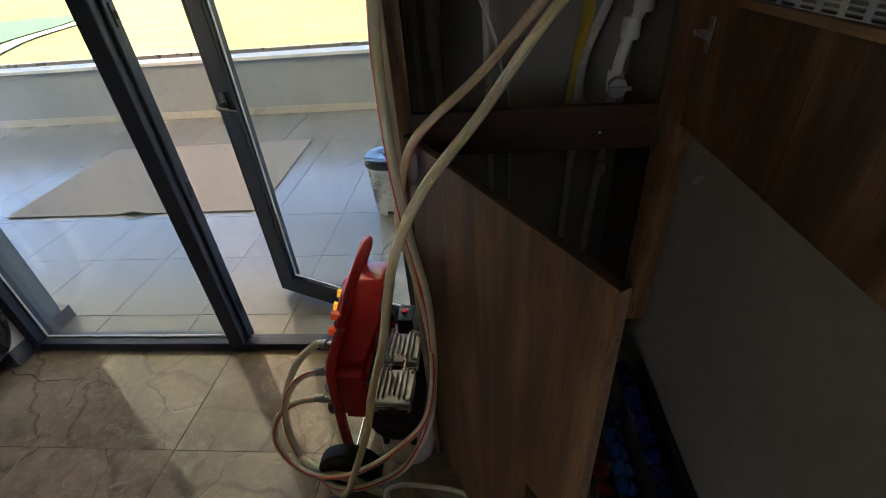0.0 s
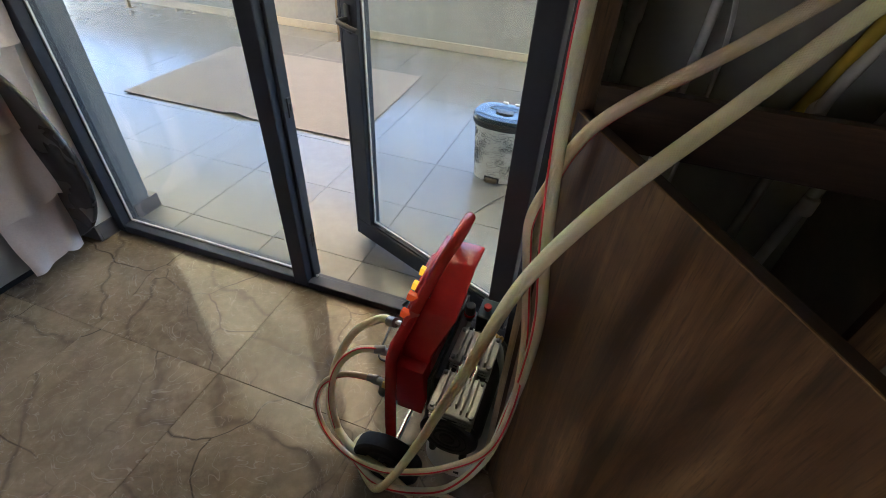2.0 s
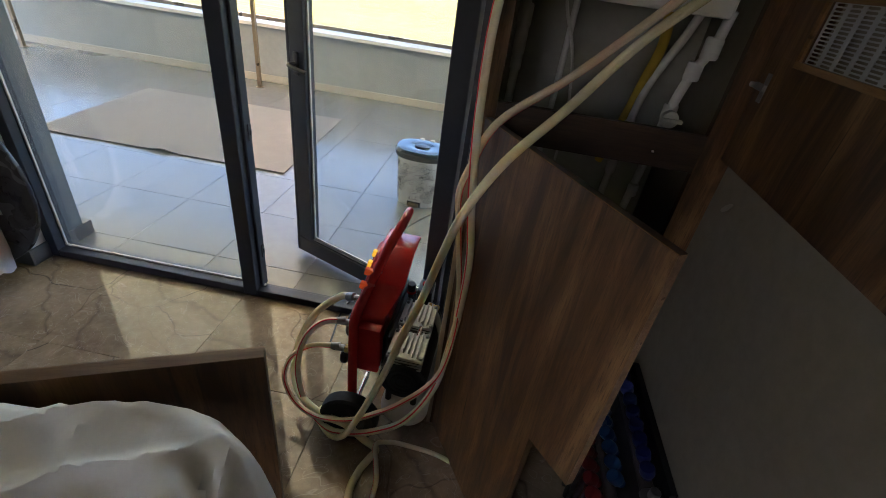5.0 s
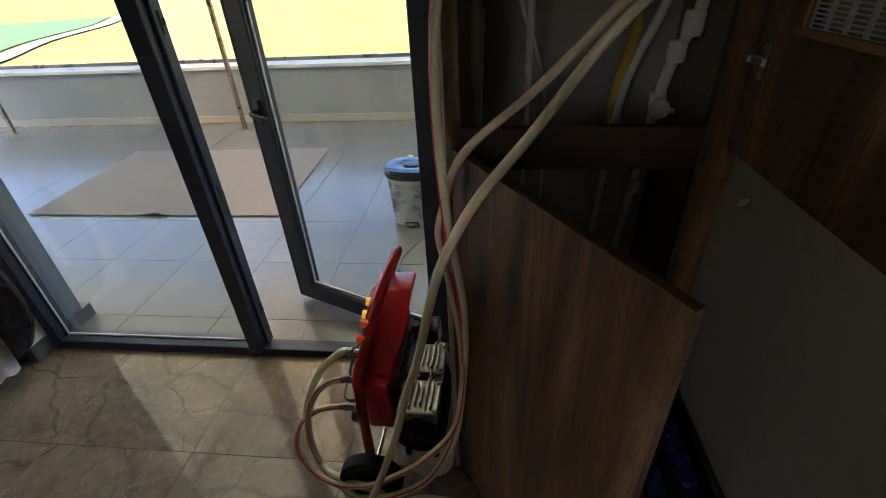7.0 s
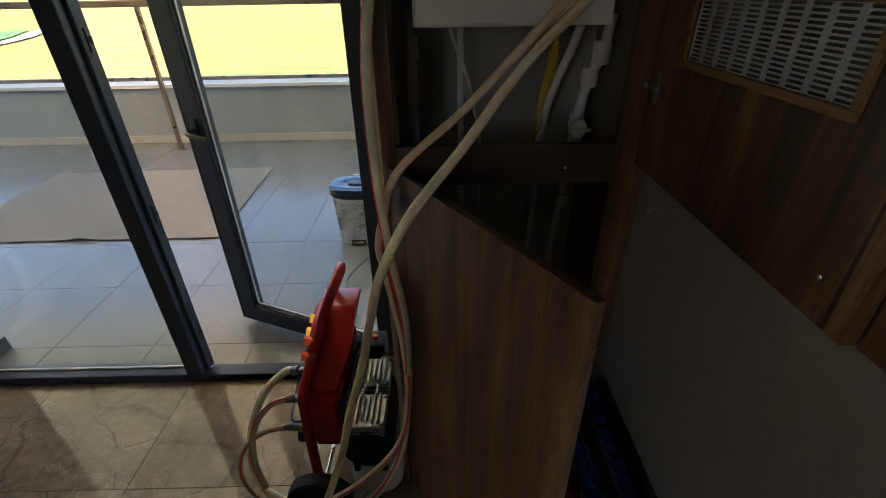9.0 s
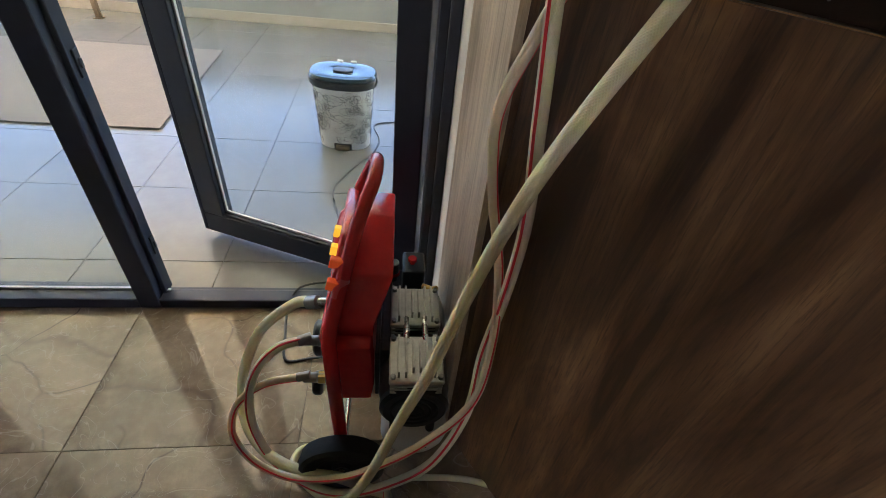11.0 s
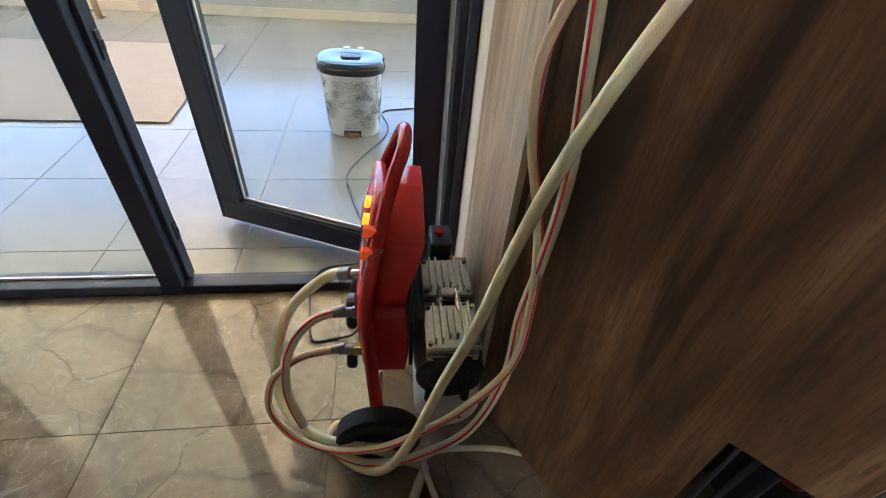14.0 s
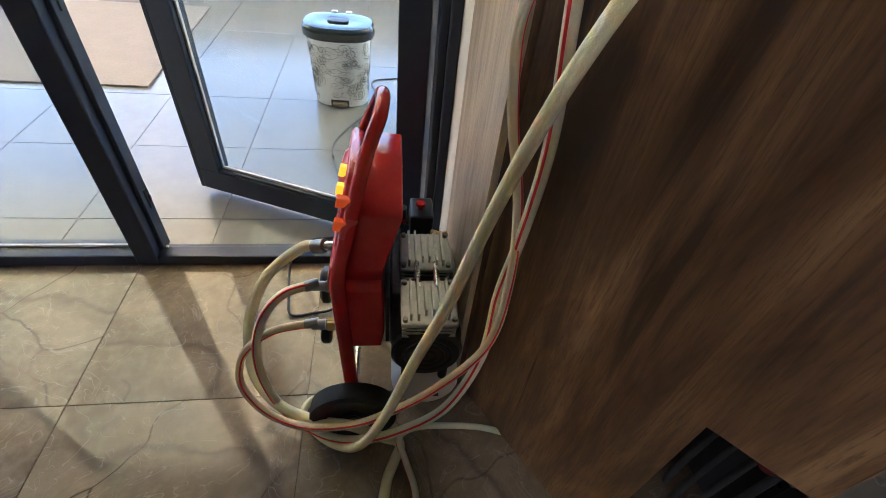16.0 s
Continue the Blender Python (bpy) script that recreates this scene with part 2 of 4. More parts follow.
HOSE_AMBER = hose_mat("amber_clear_hose", (0.80, 0.65, 0.47), 0.14)
HOSE_WHITE = hose_mat("milky_clear_hose", (0.86, 0.79, 0.60), 0.16)
STRIPE = mat("red_stripe", (0.6, 0.02, 0.03), 0.3)
PVC = speckled("white_pvc_pipe", (0.55, 0.54, 0.51), (0.68, 0.67, 0.63), 0.4, 20)
GAS = speckled("yellow_gas_hose", (0.5, 0.36, 0.03), (0.62, 0.46, 0.06), 0.45, 30)
BOILER = speckled("white_enamel", (0.66, 0.65, 0.61), (0.74, 0.73, 0.69), 0.3, 10)
# Cap colours are darkened: the shade around the manifold is put into them.
BLUE_CAP = speckled("shaded_blue_cap", (0.007, 0.012, 0.075), (0.01, 0.018, 0.12), 0.4, 60)
BLUE_LIGHT = speckled("shaded_light_blue_cap", (0.008, 0.035, 0.11), (0.01, 0.05, 0.15), 0.4, 60)
RED_CAP = speckled("shaded_red_cap", (0.09, 0.006, 0.007), (0.13, 0.009, 0.01), 0.4, 60)
STEEL_DOOR = speckled("grey_steel_front", (0.24, 0.235, 0.225), (0.3, 0.295, 0.285), 0.36, 8, 0.5, 0.03)
FABRIC = speckled("dusty_pink_fabric", (0.50, 0.42, 0.39), (0.58, 0.5, 0.465), 0.9, 120, 0, 0.4)
FABRIC_WHITE = speckled("white_cotton", (0.80, 0.80, 0.79), (0.86, 0.86, 0.85), 0.9, 150, 0, 0.3)
DARK_LEATHER = speckled("dark_lacquer", (0.018, 0.015, 0.014), (0.04, 0.035, 0.032), 0.3, 30)
GLASS = glass_mat("clear_glass", (0.85, 0.915, 0.955), 0.06)
GRILLE = speckled("white_perforated_sheet", (0.40, 0.41, 0.42), (0.5, 0.5, 0.51), 0.4, 40)
PINE = wood("raw_pine", (0.14, 0.075, 0.03), (0.22, 0.125, 0.05), (0.3, 0.18, 0.08), "y", 0.6)


def field_mat():
    """Stubble field in wide curved strips, straw and green, with tracks between them."""
    m = mat("stubble_field", (0.5, 0.4, 0.2), 1.0, 0, 0.1)
    broad = noise_tex(m, coords(m, (0.004, 0.035, 1), "Object", (0, 0, -22)), 1.0, 4, 0.6, 0.8)
    fine = noise_tex(m, coords(m, (0.012, 0.5, 1), "Object", (0, 0, -26)), 1.0, 6, 0.65, 0.5)
    straw = ramp(m, fine, (0.3, (0.20, 0.135, 0.03)), (0.5, (0.27, 0.195, 0.05)), (0.72, (0.35, 0.27, 0.10)))
    green = ramp(m, fine, (0.3, (0.12, 0.15, 0.035)), (0.7, (0.22, 0.22, 0.065)))
    col = mix(m, ramp(m, broad, (0.47, (0, 0, 0)), (0.60, (0.9, 0.9, 0.9))), straw, green)
    track = ramp(m, noise_tex(m, coords(m, (0.006, 0.9, 1), "Object", (0, 0, -30)), 1.0, 3, 0.5), (0.62, (0, 0, 0)), (0.68, (0.6, 0.6, 0.6)))
    col = mix(m, track, col, (0.2, 0.14, 0.06))
    link(m, col, bsdf(m).inputs["Base Color"])
    return m


FIELD = field_mat()
ROAD = speckled("pale_track", (0.55, 0.5, 0.42), (0.62, 0.57, 0.5), 0.95, 0.5)
GREEN_PLOT = speckled("green_crop", (0.07, 0.14, 0.03), (0.11, 0.19, 0.045), 1.0, 0.3, 0, 0)


# ---- mesh helpers ----
def add(name, bm, material, parent=None, smooth=False):
    me = bpy.data.meshes.new(name)
    bm.normal_update()
    if smooth:
        for f in bm.faces:
            f.smooth = True
        for e in bm.edges:
            if len(e.link_faces) == 2 and e.calc_face_angle(0) > 0.7:
                e.smooth = False
    bm.to_mesh(me)
    bm.free()
    me.materials.append(material)
    ob = new(name, me)
    if parent:
        ob.parent = parent
    return ob


def part(name, bm, material, parent, label="", smooth=False):
    ob = add(name, bm, material, parent, smooth)
    return tagged(ob, label) if label else ob


def thing(name, label, category, group="", at=(0, 0, 0)):
    ob = new(name)
    ob.empty_display_size = 0.05
    ob.location = at
    return tagged(ob, label, category, group)


def box(x0, y0, z0, x1, y1, z1, bevel=0.0, m=None, segments=2):
    bm = bmesh.new()
    bmesh.ops.create_cube(bm, size=1.0)
    bmesh.ops.scale(bm, vec=(x1 - x0, y1 - y0, z1 - z0), verts=bm.verts)
    bmesh.ops.translate(bm, vec=((x0 + x1) / 2, (y0 + y1) / 2, (z0 + z1) / 2), verts=bm.verts)
    if bevel:
        bmesh.ops.bevel(bm, geom=bm.edges[:], offset=bevel, segments=segments, affect="EDGES", profile=0.5)
    if m is not None:
        bmesh.ops.transform(bm, matrix=m, verts=bm.verts)
    return bm


def join(*bms):
    first = bms[0]
    for other in bms[1:]:
        tmp = bpy.data.meshes.new("tmp")
        other.to_mesh(tmp)
        other.free()
        first.from_mesh(tmp)
        bpy.data.meshes.remove(tmp)
    return first


def turned(profile, sides=32, m=None):
    """A solid of revolution round z from (radius, height) pairs."""
    bm = bmesh.new()
    rings = []
    for r, z in profile:
        if r < 1e-6:
            rings.append([bm.verts.new((0, 0, z))])
        else:
            rings.append([bm.verts.new((r * math.cos(a), r * math.sin(a), z)) for a in (2 * math.pi * k / sides for k in range(sides))])
    for a, b in zip(rings, rings[1:]):
        for k in range(sides):
            n = (k + 1) % sides
            if len(a) == 1 and len(b) > 1:
                bm.faces.new((a[0], b[k], b[n]))
            elif len(b) == 1 and len(a) > 1:
                bm.faces.new((a[k], b[0], a[n]))
            elif len(a) > 1:
                bm.faces.new((a[k], b[k], b[n], a[n]))
    bmesh.ops.recalc_face_normals(bm, faces=bm.faces)
    if m is not None:
        bmesh.ops.transform(bm, matrix=m, verts=bm.verts)
    return bm


def rod(a, b, r, sides=20, bevel=0.0):
    a, b = Vector(a), Vector(b)
    d = b - a
    h = d.length
    e = bevel or min(r, h) * 0.12
    m = Matrix.Translation(a) @ d.to_track_quat("Z", "Y").to_matrix().to_4x4()
    return turned([(0, 0), (r - e, 0), (r, e), (r, h - e), (r - e, h), (0, h)], sides, m)


def spline(points, steps=10):
    p = [Vector(q) for q in points]
    p = [2 * p[0] - p[1]] + p + [2 * p[-1] - p[-2]]
    out = []
    for i in range(1, len(p) - 2):
        for k in range(steps):
            t = k / steps
            out.append(0.5 * (2 * p[i] + (p[i + 1] - p[i - 1]) * t + (2 * p[i - 1] - 5 * p[i] + 4 * p[i + 1] - p[i + 2]) * t * t
                              + (3 * p[i] - p[i - 1] - 3 * p[i + 1] + p[i + 2]) * t ** 3))
    return out + [p[-2]]


def tube(points, r, sides=14, steps=10, side=None, offset=0.0, twist=0.0):
    """A tube along a smooth line; with side, a thin band laid on a thicker tube, offset from its middle."""
    line = spline(points, steps)
    bm = bmesh.new()
    uv = bm.loops.layers.uv.new("UVMap")
    up = Vector((0.3, 0.2, 1)).normalized()
    rings, far, total = [], [], 0.0
    for i, p in enumerate(line):
        d = (line[min(i + 1, len(line) - 1)] - line[max(i - 1, 0)]).normalized()
        up = (up - d * up.dot(d)).normalized()
        across = d.cross(up)
        if i:
            total += (p - line[i - 1]).length
        far.append(total)
        c = p
        a0 = twist * total
        if offset:
            c = p + offset * (math.cos(a0 + side) * up + math.sin(a0 + side) * across)
        rings.append([bm.verts.new(c + r * (math.cos(a) * up + math.sin(a) * across)) for a in (2 * math.pi * k / sides for k in range(sides))])
    for i, (a, b) in enumerate(zip(rings, rings[1:])):
        for k in range(sides):
            n = (k + 1) % sides
            f = bm.faces.new((a[k], a[n], b[n], b[k]))
            for loop, (u, v) in zip(f.loops, ((far[i], k), (far[i], k + 1), (far[i + 1], k + 1), (far[i + 1], k))):
                loop[uv].uv = (u * 40, v / sides * 3)
    bm.faces.new(rings[0][::-1])
    bm.faces.new(rings[-1])
    bmesh.ops.recalc_face_normals(bm, faces=bm.faces)
    return bm


def prism(outline, lo, hi, axis="y", bevel=0.0, m=None):
    """A flat outline pushed through along one axis; the outline's pairs are the two other axes in order."""
    bm = bmesh.new()
    place = {"y": lambda a, b, c: (a, c, b), "x": lambda a, b, c: (c, a, b), "z": lambda a, b, c: (a, b, c)}[axis]
    low = [bm.verts.new(place(a, b, lo)) for a, b in outline]
    high = [bm.verts.new(place(a, b, hi)) for a, b in outline]
    bm.faces.new(low)
    bm.faces.new(high[::-1])
    for k in range(len(outline)):
        n = (k + 1) % len(outline)
        bm.faces.new((low[k], high[k], high[n], low[n]))
    bmesh.ops.recalc_face_normals(bm, faces=bm.faces)
    if bevel:
        bmesh.ops.bevel(bm, geom=bm.edges[:], offset=bevel, segments=2, affect="EDGES", profile=0.5)
    if m is not None:
        bmesh.ops.transform(bm, matrix=m, verts=bm.verts)
    return bm


def structure(name, bm, material, label, category):
    return tagged(add(name, bm, material), label, category, kind="structure")


# ---- the shell of the room ----
SILL_Y, FRAME_Y, OUT_Y = 0.05, 0.138, 0.265
floor = structure("floor", join(box(-3.0, -4.0, -0.12, 1.575, SILL_Y, -0.004), box(-3.0, SILL_Y, -0.12, 1.575, FRAME_Y, -0.011)), GROUT, "polished brown marble tile floor with thin dark joints", "floor")
structure("wall_left", box(-3.0, -0.04, -0.12, -1.1, OUT_Y, 2.75), WALL_WHITE, "white painted wall beside the glazed door", "wall")
structure("wall_right", box(1.575, -4.0, -0.12, 1.8, OUT_Y, 2.75), WALL_SHADED, "smooth side wall with its deep shade put into a grey colour", "wall")
# The opening in the rear wall is added, out of view, to let fill light in.
structure("wall_back", join(box(-3.0, -4.2, -0.12, -0.4, -4.0, 2.75), box(0.27, -4.2, -0.12, 1.8, -4.0, 2.75), box(-0.4, -4.2, -0.12, 0.27, -4.0, 1.0), box(-0.4, -4.2, 2.15, 0.27, -4.0, 2.75)), WALL_WHITE, "white painted rear wall with an unseen opening added for fill light", "wall")
structure("wall_far", box(-3.2, -4.2, -0.12, -3.0, OUT_Y, 2.75), WALL_WHITE, "plain white painted end wall", "wall")
structure("wall_front", box(0.972, 0.03, -0.12, 1.575, OUT_Y, 2.75), CLOSET_SHADED, "wall behind the boiler closet, its shade put into a grey colour", "wall")
structure("wall_above", box(-1.1, -0.04, 2.3, 0.957, OUT_Y, 2.75), WALL_WHITE, "white painted lintel over the glazed door", "wall")
structure("ceiling", box(-3.2, -4.2, 2.75, 1.8, OUT_Y, 2.95), CEIL, "plain white painted ceiling", "ceiling")
structure("wall_outer", box(1.8, 0.03, -0.3, 6.0, OUT_Y, 2.95), CONCRETE, "grey rendered house wall along the terrace", "wall")
structure("wall_outer_far", box(-7.0, 0.03, -0.3, -3.2, OUT_Y, 2.95), CONCRETE, "grey rendered house wall along the terrace", "wall")
structure("plaster_strip", box(0.958, -0.08, 0.0, 0.972, OUT_Y, 2.3), WALL_WHITE, "white plaster strip beside the dark door jamb", "trim")
structure("wall_pillar", box(-1.5, OUT_Y + 0.0025, -0.3, -1.135, OUT_Y + 0.03, 2.95), CONCRETE, "rough grey rendered pillar outside the window", "pillar")
structure("pillar_reveal", box(-1.25, FRAME_Y + 0.004, -0.01, -1.096, OUT_Y - 0.0015, 2.3), CONCRETE, "rough grey rendered reveal outside the window", "wall")
structure("baseboard", join(box(-3.0, -0.052, 0.0, -1.088, -0.04, 0.085, 0.002), box(-1.1, -0.04, 0.0, -1.088, SILL_Y - 0.002, 0.085, 0.002)), SKIRT, "dark glazed tile skirting along the wall", "baseboard")
structure("pillar_plinth", box(-1.25, FRAME_Y + 0.03, -0.01, -1.092, OUT_Y + 0.05, 0.07, 0.003), SKIRT, "grey tile plinth at the foot of the pillar", "plinth")

# ---- glazed door and window ----
window = tagged(new("window_1"), "anthracite aluminium fixed window with one tall clear pane", "window", kind="structure")
ML, MR = -0.064, 0.006
part("frame_post", box(-1.12, SILL_Y, 0.0, -1.05, FRAME_Y, 2.3, 0.004), ALU, window)
part("window_sill", box(-1.05, SILL_Y, 0.0, ML, FRAME_Y, 0.042, 0.005), ALU, window)
part("window_head", box(-1.05, SILL_Y, 2.24, ML, FRAME_Y, 2.3, 0.004), ALU, window)
part("gasket", box(-1.05, 0.098, 0.042, ML, 0.106, 0.05), GASKET, window, "pale rubber glazing gasket")
part("gasket", box(-1.05, 0.098, 0.05, -1.042, 0.106, 2.24), GASKET, window, "pale rubber glazing gasket")
pane = part("pane", box(-1.05, 0.108, 0.042, ML, 0.114, 2.24), GLASS, window, "clear glass pane")
pane.visible_shadow = False

door = tagged(new("door_1"), "anthracite aluminium door frame with mullion and jamb", "door frame", kind="structure")
part("mullion", join(box(ML, SILL_Y, 0.0, MR, FRAME_Y, 2.3, 0.005), box(MR, SILL_Y + 0.038, 0.03, MR + 0.014, FRAME_Y, 2.3, 0.003)), ALU, door)
part("threshold", join(box(MR, SILL_Y, 0.0, 0.905, 0.108, 0.038, 0.005), box(MR, 0.108, -0.01, 0.905, FRAME_Y, 0.02, 0.004)), ALU, door)
part("jamb", join(box(0.905, SILL_Y + 0.02, 0.0, 0.93, FRAME_Y, 2.3, 0.004), box(0.928, SILL_Y, 0.0, 0.957, FRAME_Y - 0.01, 2.3, 0.004)), ALU, door)
part("door_head", box(MR, SILL_Y, 2.24, 0.905, FRAME_Y, 2.3, 0.004), ALU, door)
for z in (0.235, 0.82, 1.42):
    part("strike_plate", join(box(MR + 0.0135, 0.108, z - 0.035, MR + 0.019, 0.13, z + 0.035, 0.002), box(MR + 0.014, 0.116, z - 0.012, MR + 0.023, 0.126, z + 0.012, 0.002)), BLACK, door, "small black strike plate")
part("corner_cap", box(MR + 0.014, 0.095, 0.036, MR + 0.024, 0.107, 0.045, 0.003), GASKET, door, "pale corner cap")

PIVOT, LEAF_W = Vector((0.90, 0.147, 0.0)), 0.918
LEAF = Matrix.Translation(PIVOT) @ Matrix.Rotation(radians(157), 4, "Z")
leaf = tagged(new("door_leaf"), "anthracite aluminium glass door leaf standing ajar outwards", "door")
leaf.matrix_world = LEAF
LB, LT, PW = 0.022, 2.22, 0.092
# local x runs from the hinge to the free edge; local +y is the room side
part("bottom_rail", join(box(0, -0.03, LB, LEAF_W, 0.03, LB + PW, 0.004), box(PW, -0.004, LB + PW, LEAF_W - PW, 0.024, LB + PW + 0.012, 0.003)), ALU, leaf)
part("top_rail", box(PW, -0.03, LT - PW, LEAF_W - PW, 0.03, LT, 0.004), ALU, leaf)
part("hinge_stile", box(0, -0.03, LB + PW, PW, 0.03, LT, 0.004), ALU, leaf)
part("lock_stile", join(box(LEAF_W - PW, -0.03, LB + PW, LEAF_W, 0.03, LT, 0.004), box(LEAF_W, 0.018, LB, LEAF_W + 0.018, 0.03, LT, 0.003)), ALU, leaf)
part("gasket", join(box(PW, 0.0, LB + PW + 0.012, LEAF_W - PW, 0.008, LB + PW + 0.02), box(LEAF_W - PW - 0.008, 0.0, LB + PW + 0.012, LEAF_W - PW, 0.008, LT - PW)), GASKET, leaf, "pale rubber glazing gasket")
pane = part("pane", box(PW, -0.006, LB + PW, LEAF_W - PW, 0.0, LT - PW), GLASS, leaf, "clear glass pane with faint smears")
pane.visible_shadow = False
part("door_handle", join(box(LEAF_W - 0.06, 0.03, 0.99, LEAF_W - 0.03, 0.04, 1.09, 0.004), tube([(LEAF_W - 0.045, 0.036, 1.04), (LEAF_W - 0.045, 0.07, 1.04), (LEAF_W - 0.055, 0.083, 1.037), (LEAF_W - 0.11, 0.084, 1.03), (LEAF_W - 0.155, 0.08, 1.025)], 0.0095, 12, 6)), BLACK, leaf, "black lever handle", True)

# ---- terrace ----
TZ = -0.01
terrace = structure("terrace_floor", box(-7.0, FRAME_Y, -0.3, 6.0, 3.83, TZ - 0.004), TERRACE_GROUT, "terrace floor of pale square porcelain tiles", "floor")
structure("parapet", box(-7.0, 3.83, -0.6, 6.0, 4.06, 0.61), PARAPET, "low grey painted terrace parapet wall", "wall")
structure("coping", box(-7.0, 3.785, 0.61, 6.0, 4.10, 0.648, 0.004), COPING, "white stone coping on the parapet", "coping")
structure("terrace_skirting", box(-7.0, 3.818, TZ, 6.0, 3.83, 0.075, 0.002), SKIRT_PALE, "cream tile skirting along the parapet", "baseboard")
# Canopy is added out of view: it blocks direct sun and warms the light.
canopy = thing("unseen_canopy", "unseen cream fabric canopy added over the terrace for warm light", "canopy", at=(0, 0.27, 2.66))
part("fabric", box(-7.0, 0.0, 0.0, 6.0, 3.7, 0.004), CANVAS, canopy, "cream translucent fabric")
for k in range(6):
    part("batten", box(-6.99 + 2.59 * k, 0.0, 0.004, -6.95 + 2.59 * k, 3.7, 0.04, 0.003), BRONZE, canopy)
railing = thing("railing", "bronze anodised balcony railing along the parapet", "railing", at=(0, 3.55, TZ))
part("handrail", box(-7.0, -0.03, 1.42, 6.0, 0.03, 1.48, 0.008), BRONZE, railing)
part("lower_rail", box(-7.0, 0.40, 0.67, 6.0, 0.44, 0.71, 0.004), BRONZE, railing)
for k in range(4):
    x = -4.83 + 3.03 * k
    post = part("post", box(x - 0.02, -0.02, 0.0, x + 0.02, 0.02, 1.42, 0.003), BRONZE, railing)
    part("foot_plate", box(x - 0.035, -0.035, 0.0, x + 0.035, 0.035, 0.008, 0.002), BRONZE, post)

def mat_mesh():
    bm = bmesh.new()
    n, k = 60, 44
    c = [(-2.58, 1.43), (-0.51, 1.43), (-0.56, 2.87), (-2.65, 2.82)]
    rows = []
    for j in range(k + 1):
        row = []
        for i in range(n + 1):
            u, v = i / n, j / k
            p = [(1 - v) * ((1 - u) * c[0][q] + u * c[1][q]) + v * ((1 - u) * c[3][q] + u * c[2][q]) for q in (0, 1)]
            lift = 0.0025 * noise.noise((p[0] * 2.2, p[1] * 2.2, 0)) + 0.004
            lift += 0.02 * math.exp(-((u - 0.52) / 0.035) ** 2) * math.exp(-(v / 0.07) ** 2)
            row.append(bm.verts.new((p[0], p[1], TZ + 0.002 + max(lift, 0.001))))
        rows.append(row)
    for a, b in zip(rows, rows[1:]):
        for i in range(n):
            bm.faces.new((a[i], a[i + 1], b[i + 1], b[i]))
    low = bmesh.ops.extrude_face_region(bm, geom=bm.faces[:])
    bmesh.ops.translate(bm, vec=(0, 0, 0.006), verts=[v for v in low["geom"] if isinstance(v, bmesh.types.BMVert)])
    bmesh.ops.recalc_face_normals(bm, faces=bm.faces)
    return bm
tagged(add("floor_mat", mat_mesh(), MAT_WOVEN, None, True), "flat beige woven mat lying on the terrace tiles", "mat")

# ---- land beyond the terrace ----
def height(x, y):
    return -24 + 1.0 * noise.noise((x / 260, y / 260, 0)) * min(1, y / 150 if y > 0 else 0) + 0.012 * max(y - 120, 0)


def strip(a, b, w0, w1, lift, n=40):
    """A band of ground from a to b, that follows the slope."""
    bm = bmesh.new()
    a, b = Vector(a), Vector(b)
    side = Vector((-(b - a).y, (b - a).x)).normalized()
    rows = []
    for i in range(n + 1):
        c = a.lerp(b, i / n) + side * 3 * math.sin(i * 0.35)
        rows.append([bm.verts.new((p.x, p.y, height(p.x, p.y) + lift)) for p in (c + side * (w0 + (w1 - w0) * k / 12) for k in range(13))])
    for p, q in zip(rows, rows[1:]):
        for k in range(12):
            bm.faces.new((p[k], p[k + 1], q[k + 1], q[k]))
    bmesh.ops.recalc_face_normals(bm, faces=bm.faces)
    for f in bm.faces:
        if f.normal.z < 0:
            f.normal_flip()
    return bm


def land():
    bm = bmesh.new()
    n = 70
    rows = []
    for j in range(n + 1):
        y = -60 + 5000 * (j / n) ** 2.4
        row = []
        for i in range(n + 1):
            s = i / n * 2 - 1
            x = math.copysign(abs(s) ** 2.2, s) * 4000
            row.append(bm.verts.new((x, y, height(x, y))))
        rows.append(row)
    for a, b in zip(rows, rows[1:]):
        for i in range(n):
            bm.faces.new((a[i], a[i + 1], b[i + 1], b[i]))
    bmesh.ops.recalc_face_normals(bm, faces=bm.faces)
    return bm
structure("ground", land(), FIELD, "sunlit straw-yellow farm fields sloping away below the house", "ground").data.shade_smooth()

structure("road", strip((-150, 60), (-265, 345), -4, 4, 0.7), ROAD, "pale dirt track between the fields", "road")
structure("green_field", strip((-153, 60), (-268, 345), 6, 160, 0.5), GREEN_PLOT, "green crop field beyond the dirt track", "field")

# ---- pedal bin on the terrace ----
def oval(rx, ry, z, n=48, power=2.6):
    pts = []
    for k in range(n):
        a = 2 * math.pi * k / n
        c, s = math.cos(a), math.sin(a)
        pts.append((rx * math.copysign(abs(c) ** (2 / power), c), ry * math.copysign(abs(s) ** (2 / power), s), z))
    return pts


def loft(sections, cap=True):
    bm = bmesh.new()
    rings = [[bm.verts.new(p) for p in ring] for ring in sections]
    for a, b in zip(rings, rings[1:]):
        for k in range(len(a)):
            n = (k + 1) % len(a)
            bm.faces.new((a[k], a[n], b[n], b[k]))
    if cap:
        bm.faces.new(rings[0][::-1])
        bm.faces.new(rings[-1])
    bmesh.ops.recalc_face_normals(bm, faces=bm.faces)
    return bm


bin_ = thing("pedal_bin", "cream pedal bin with black scroll pattern and dark glossy lid", "waste bin", at=(0.54, 1.405, TZ))
bin_.rotation_euler = (0, 0, radians(-4))
bin_.scale = (1.09, 1.09, 1.05)
BIN_W = speckled("cream_bin_plastic", (0.78, 0.75, 0.67), (0.84, 0.81, 0.73), 0.3, 12)
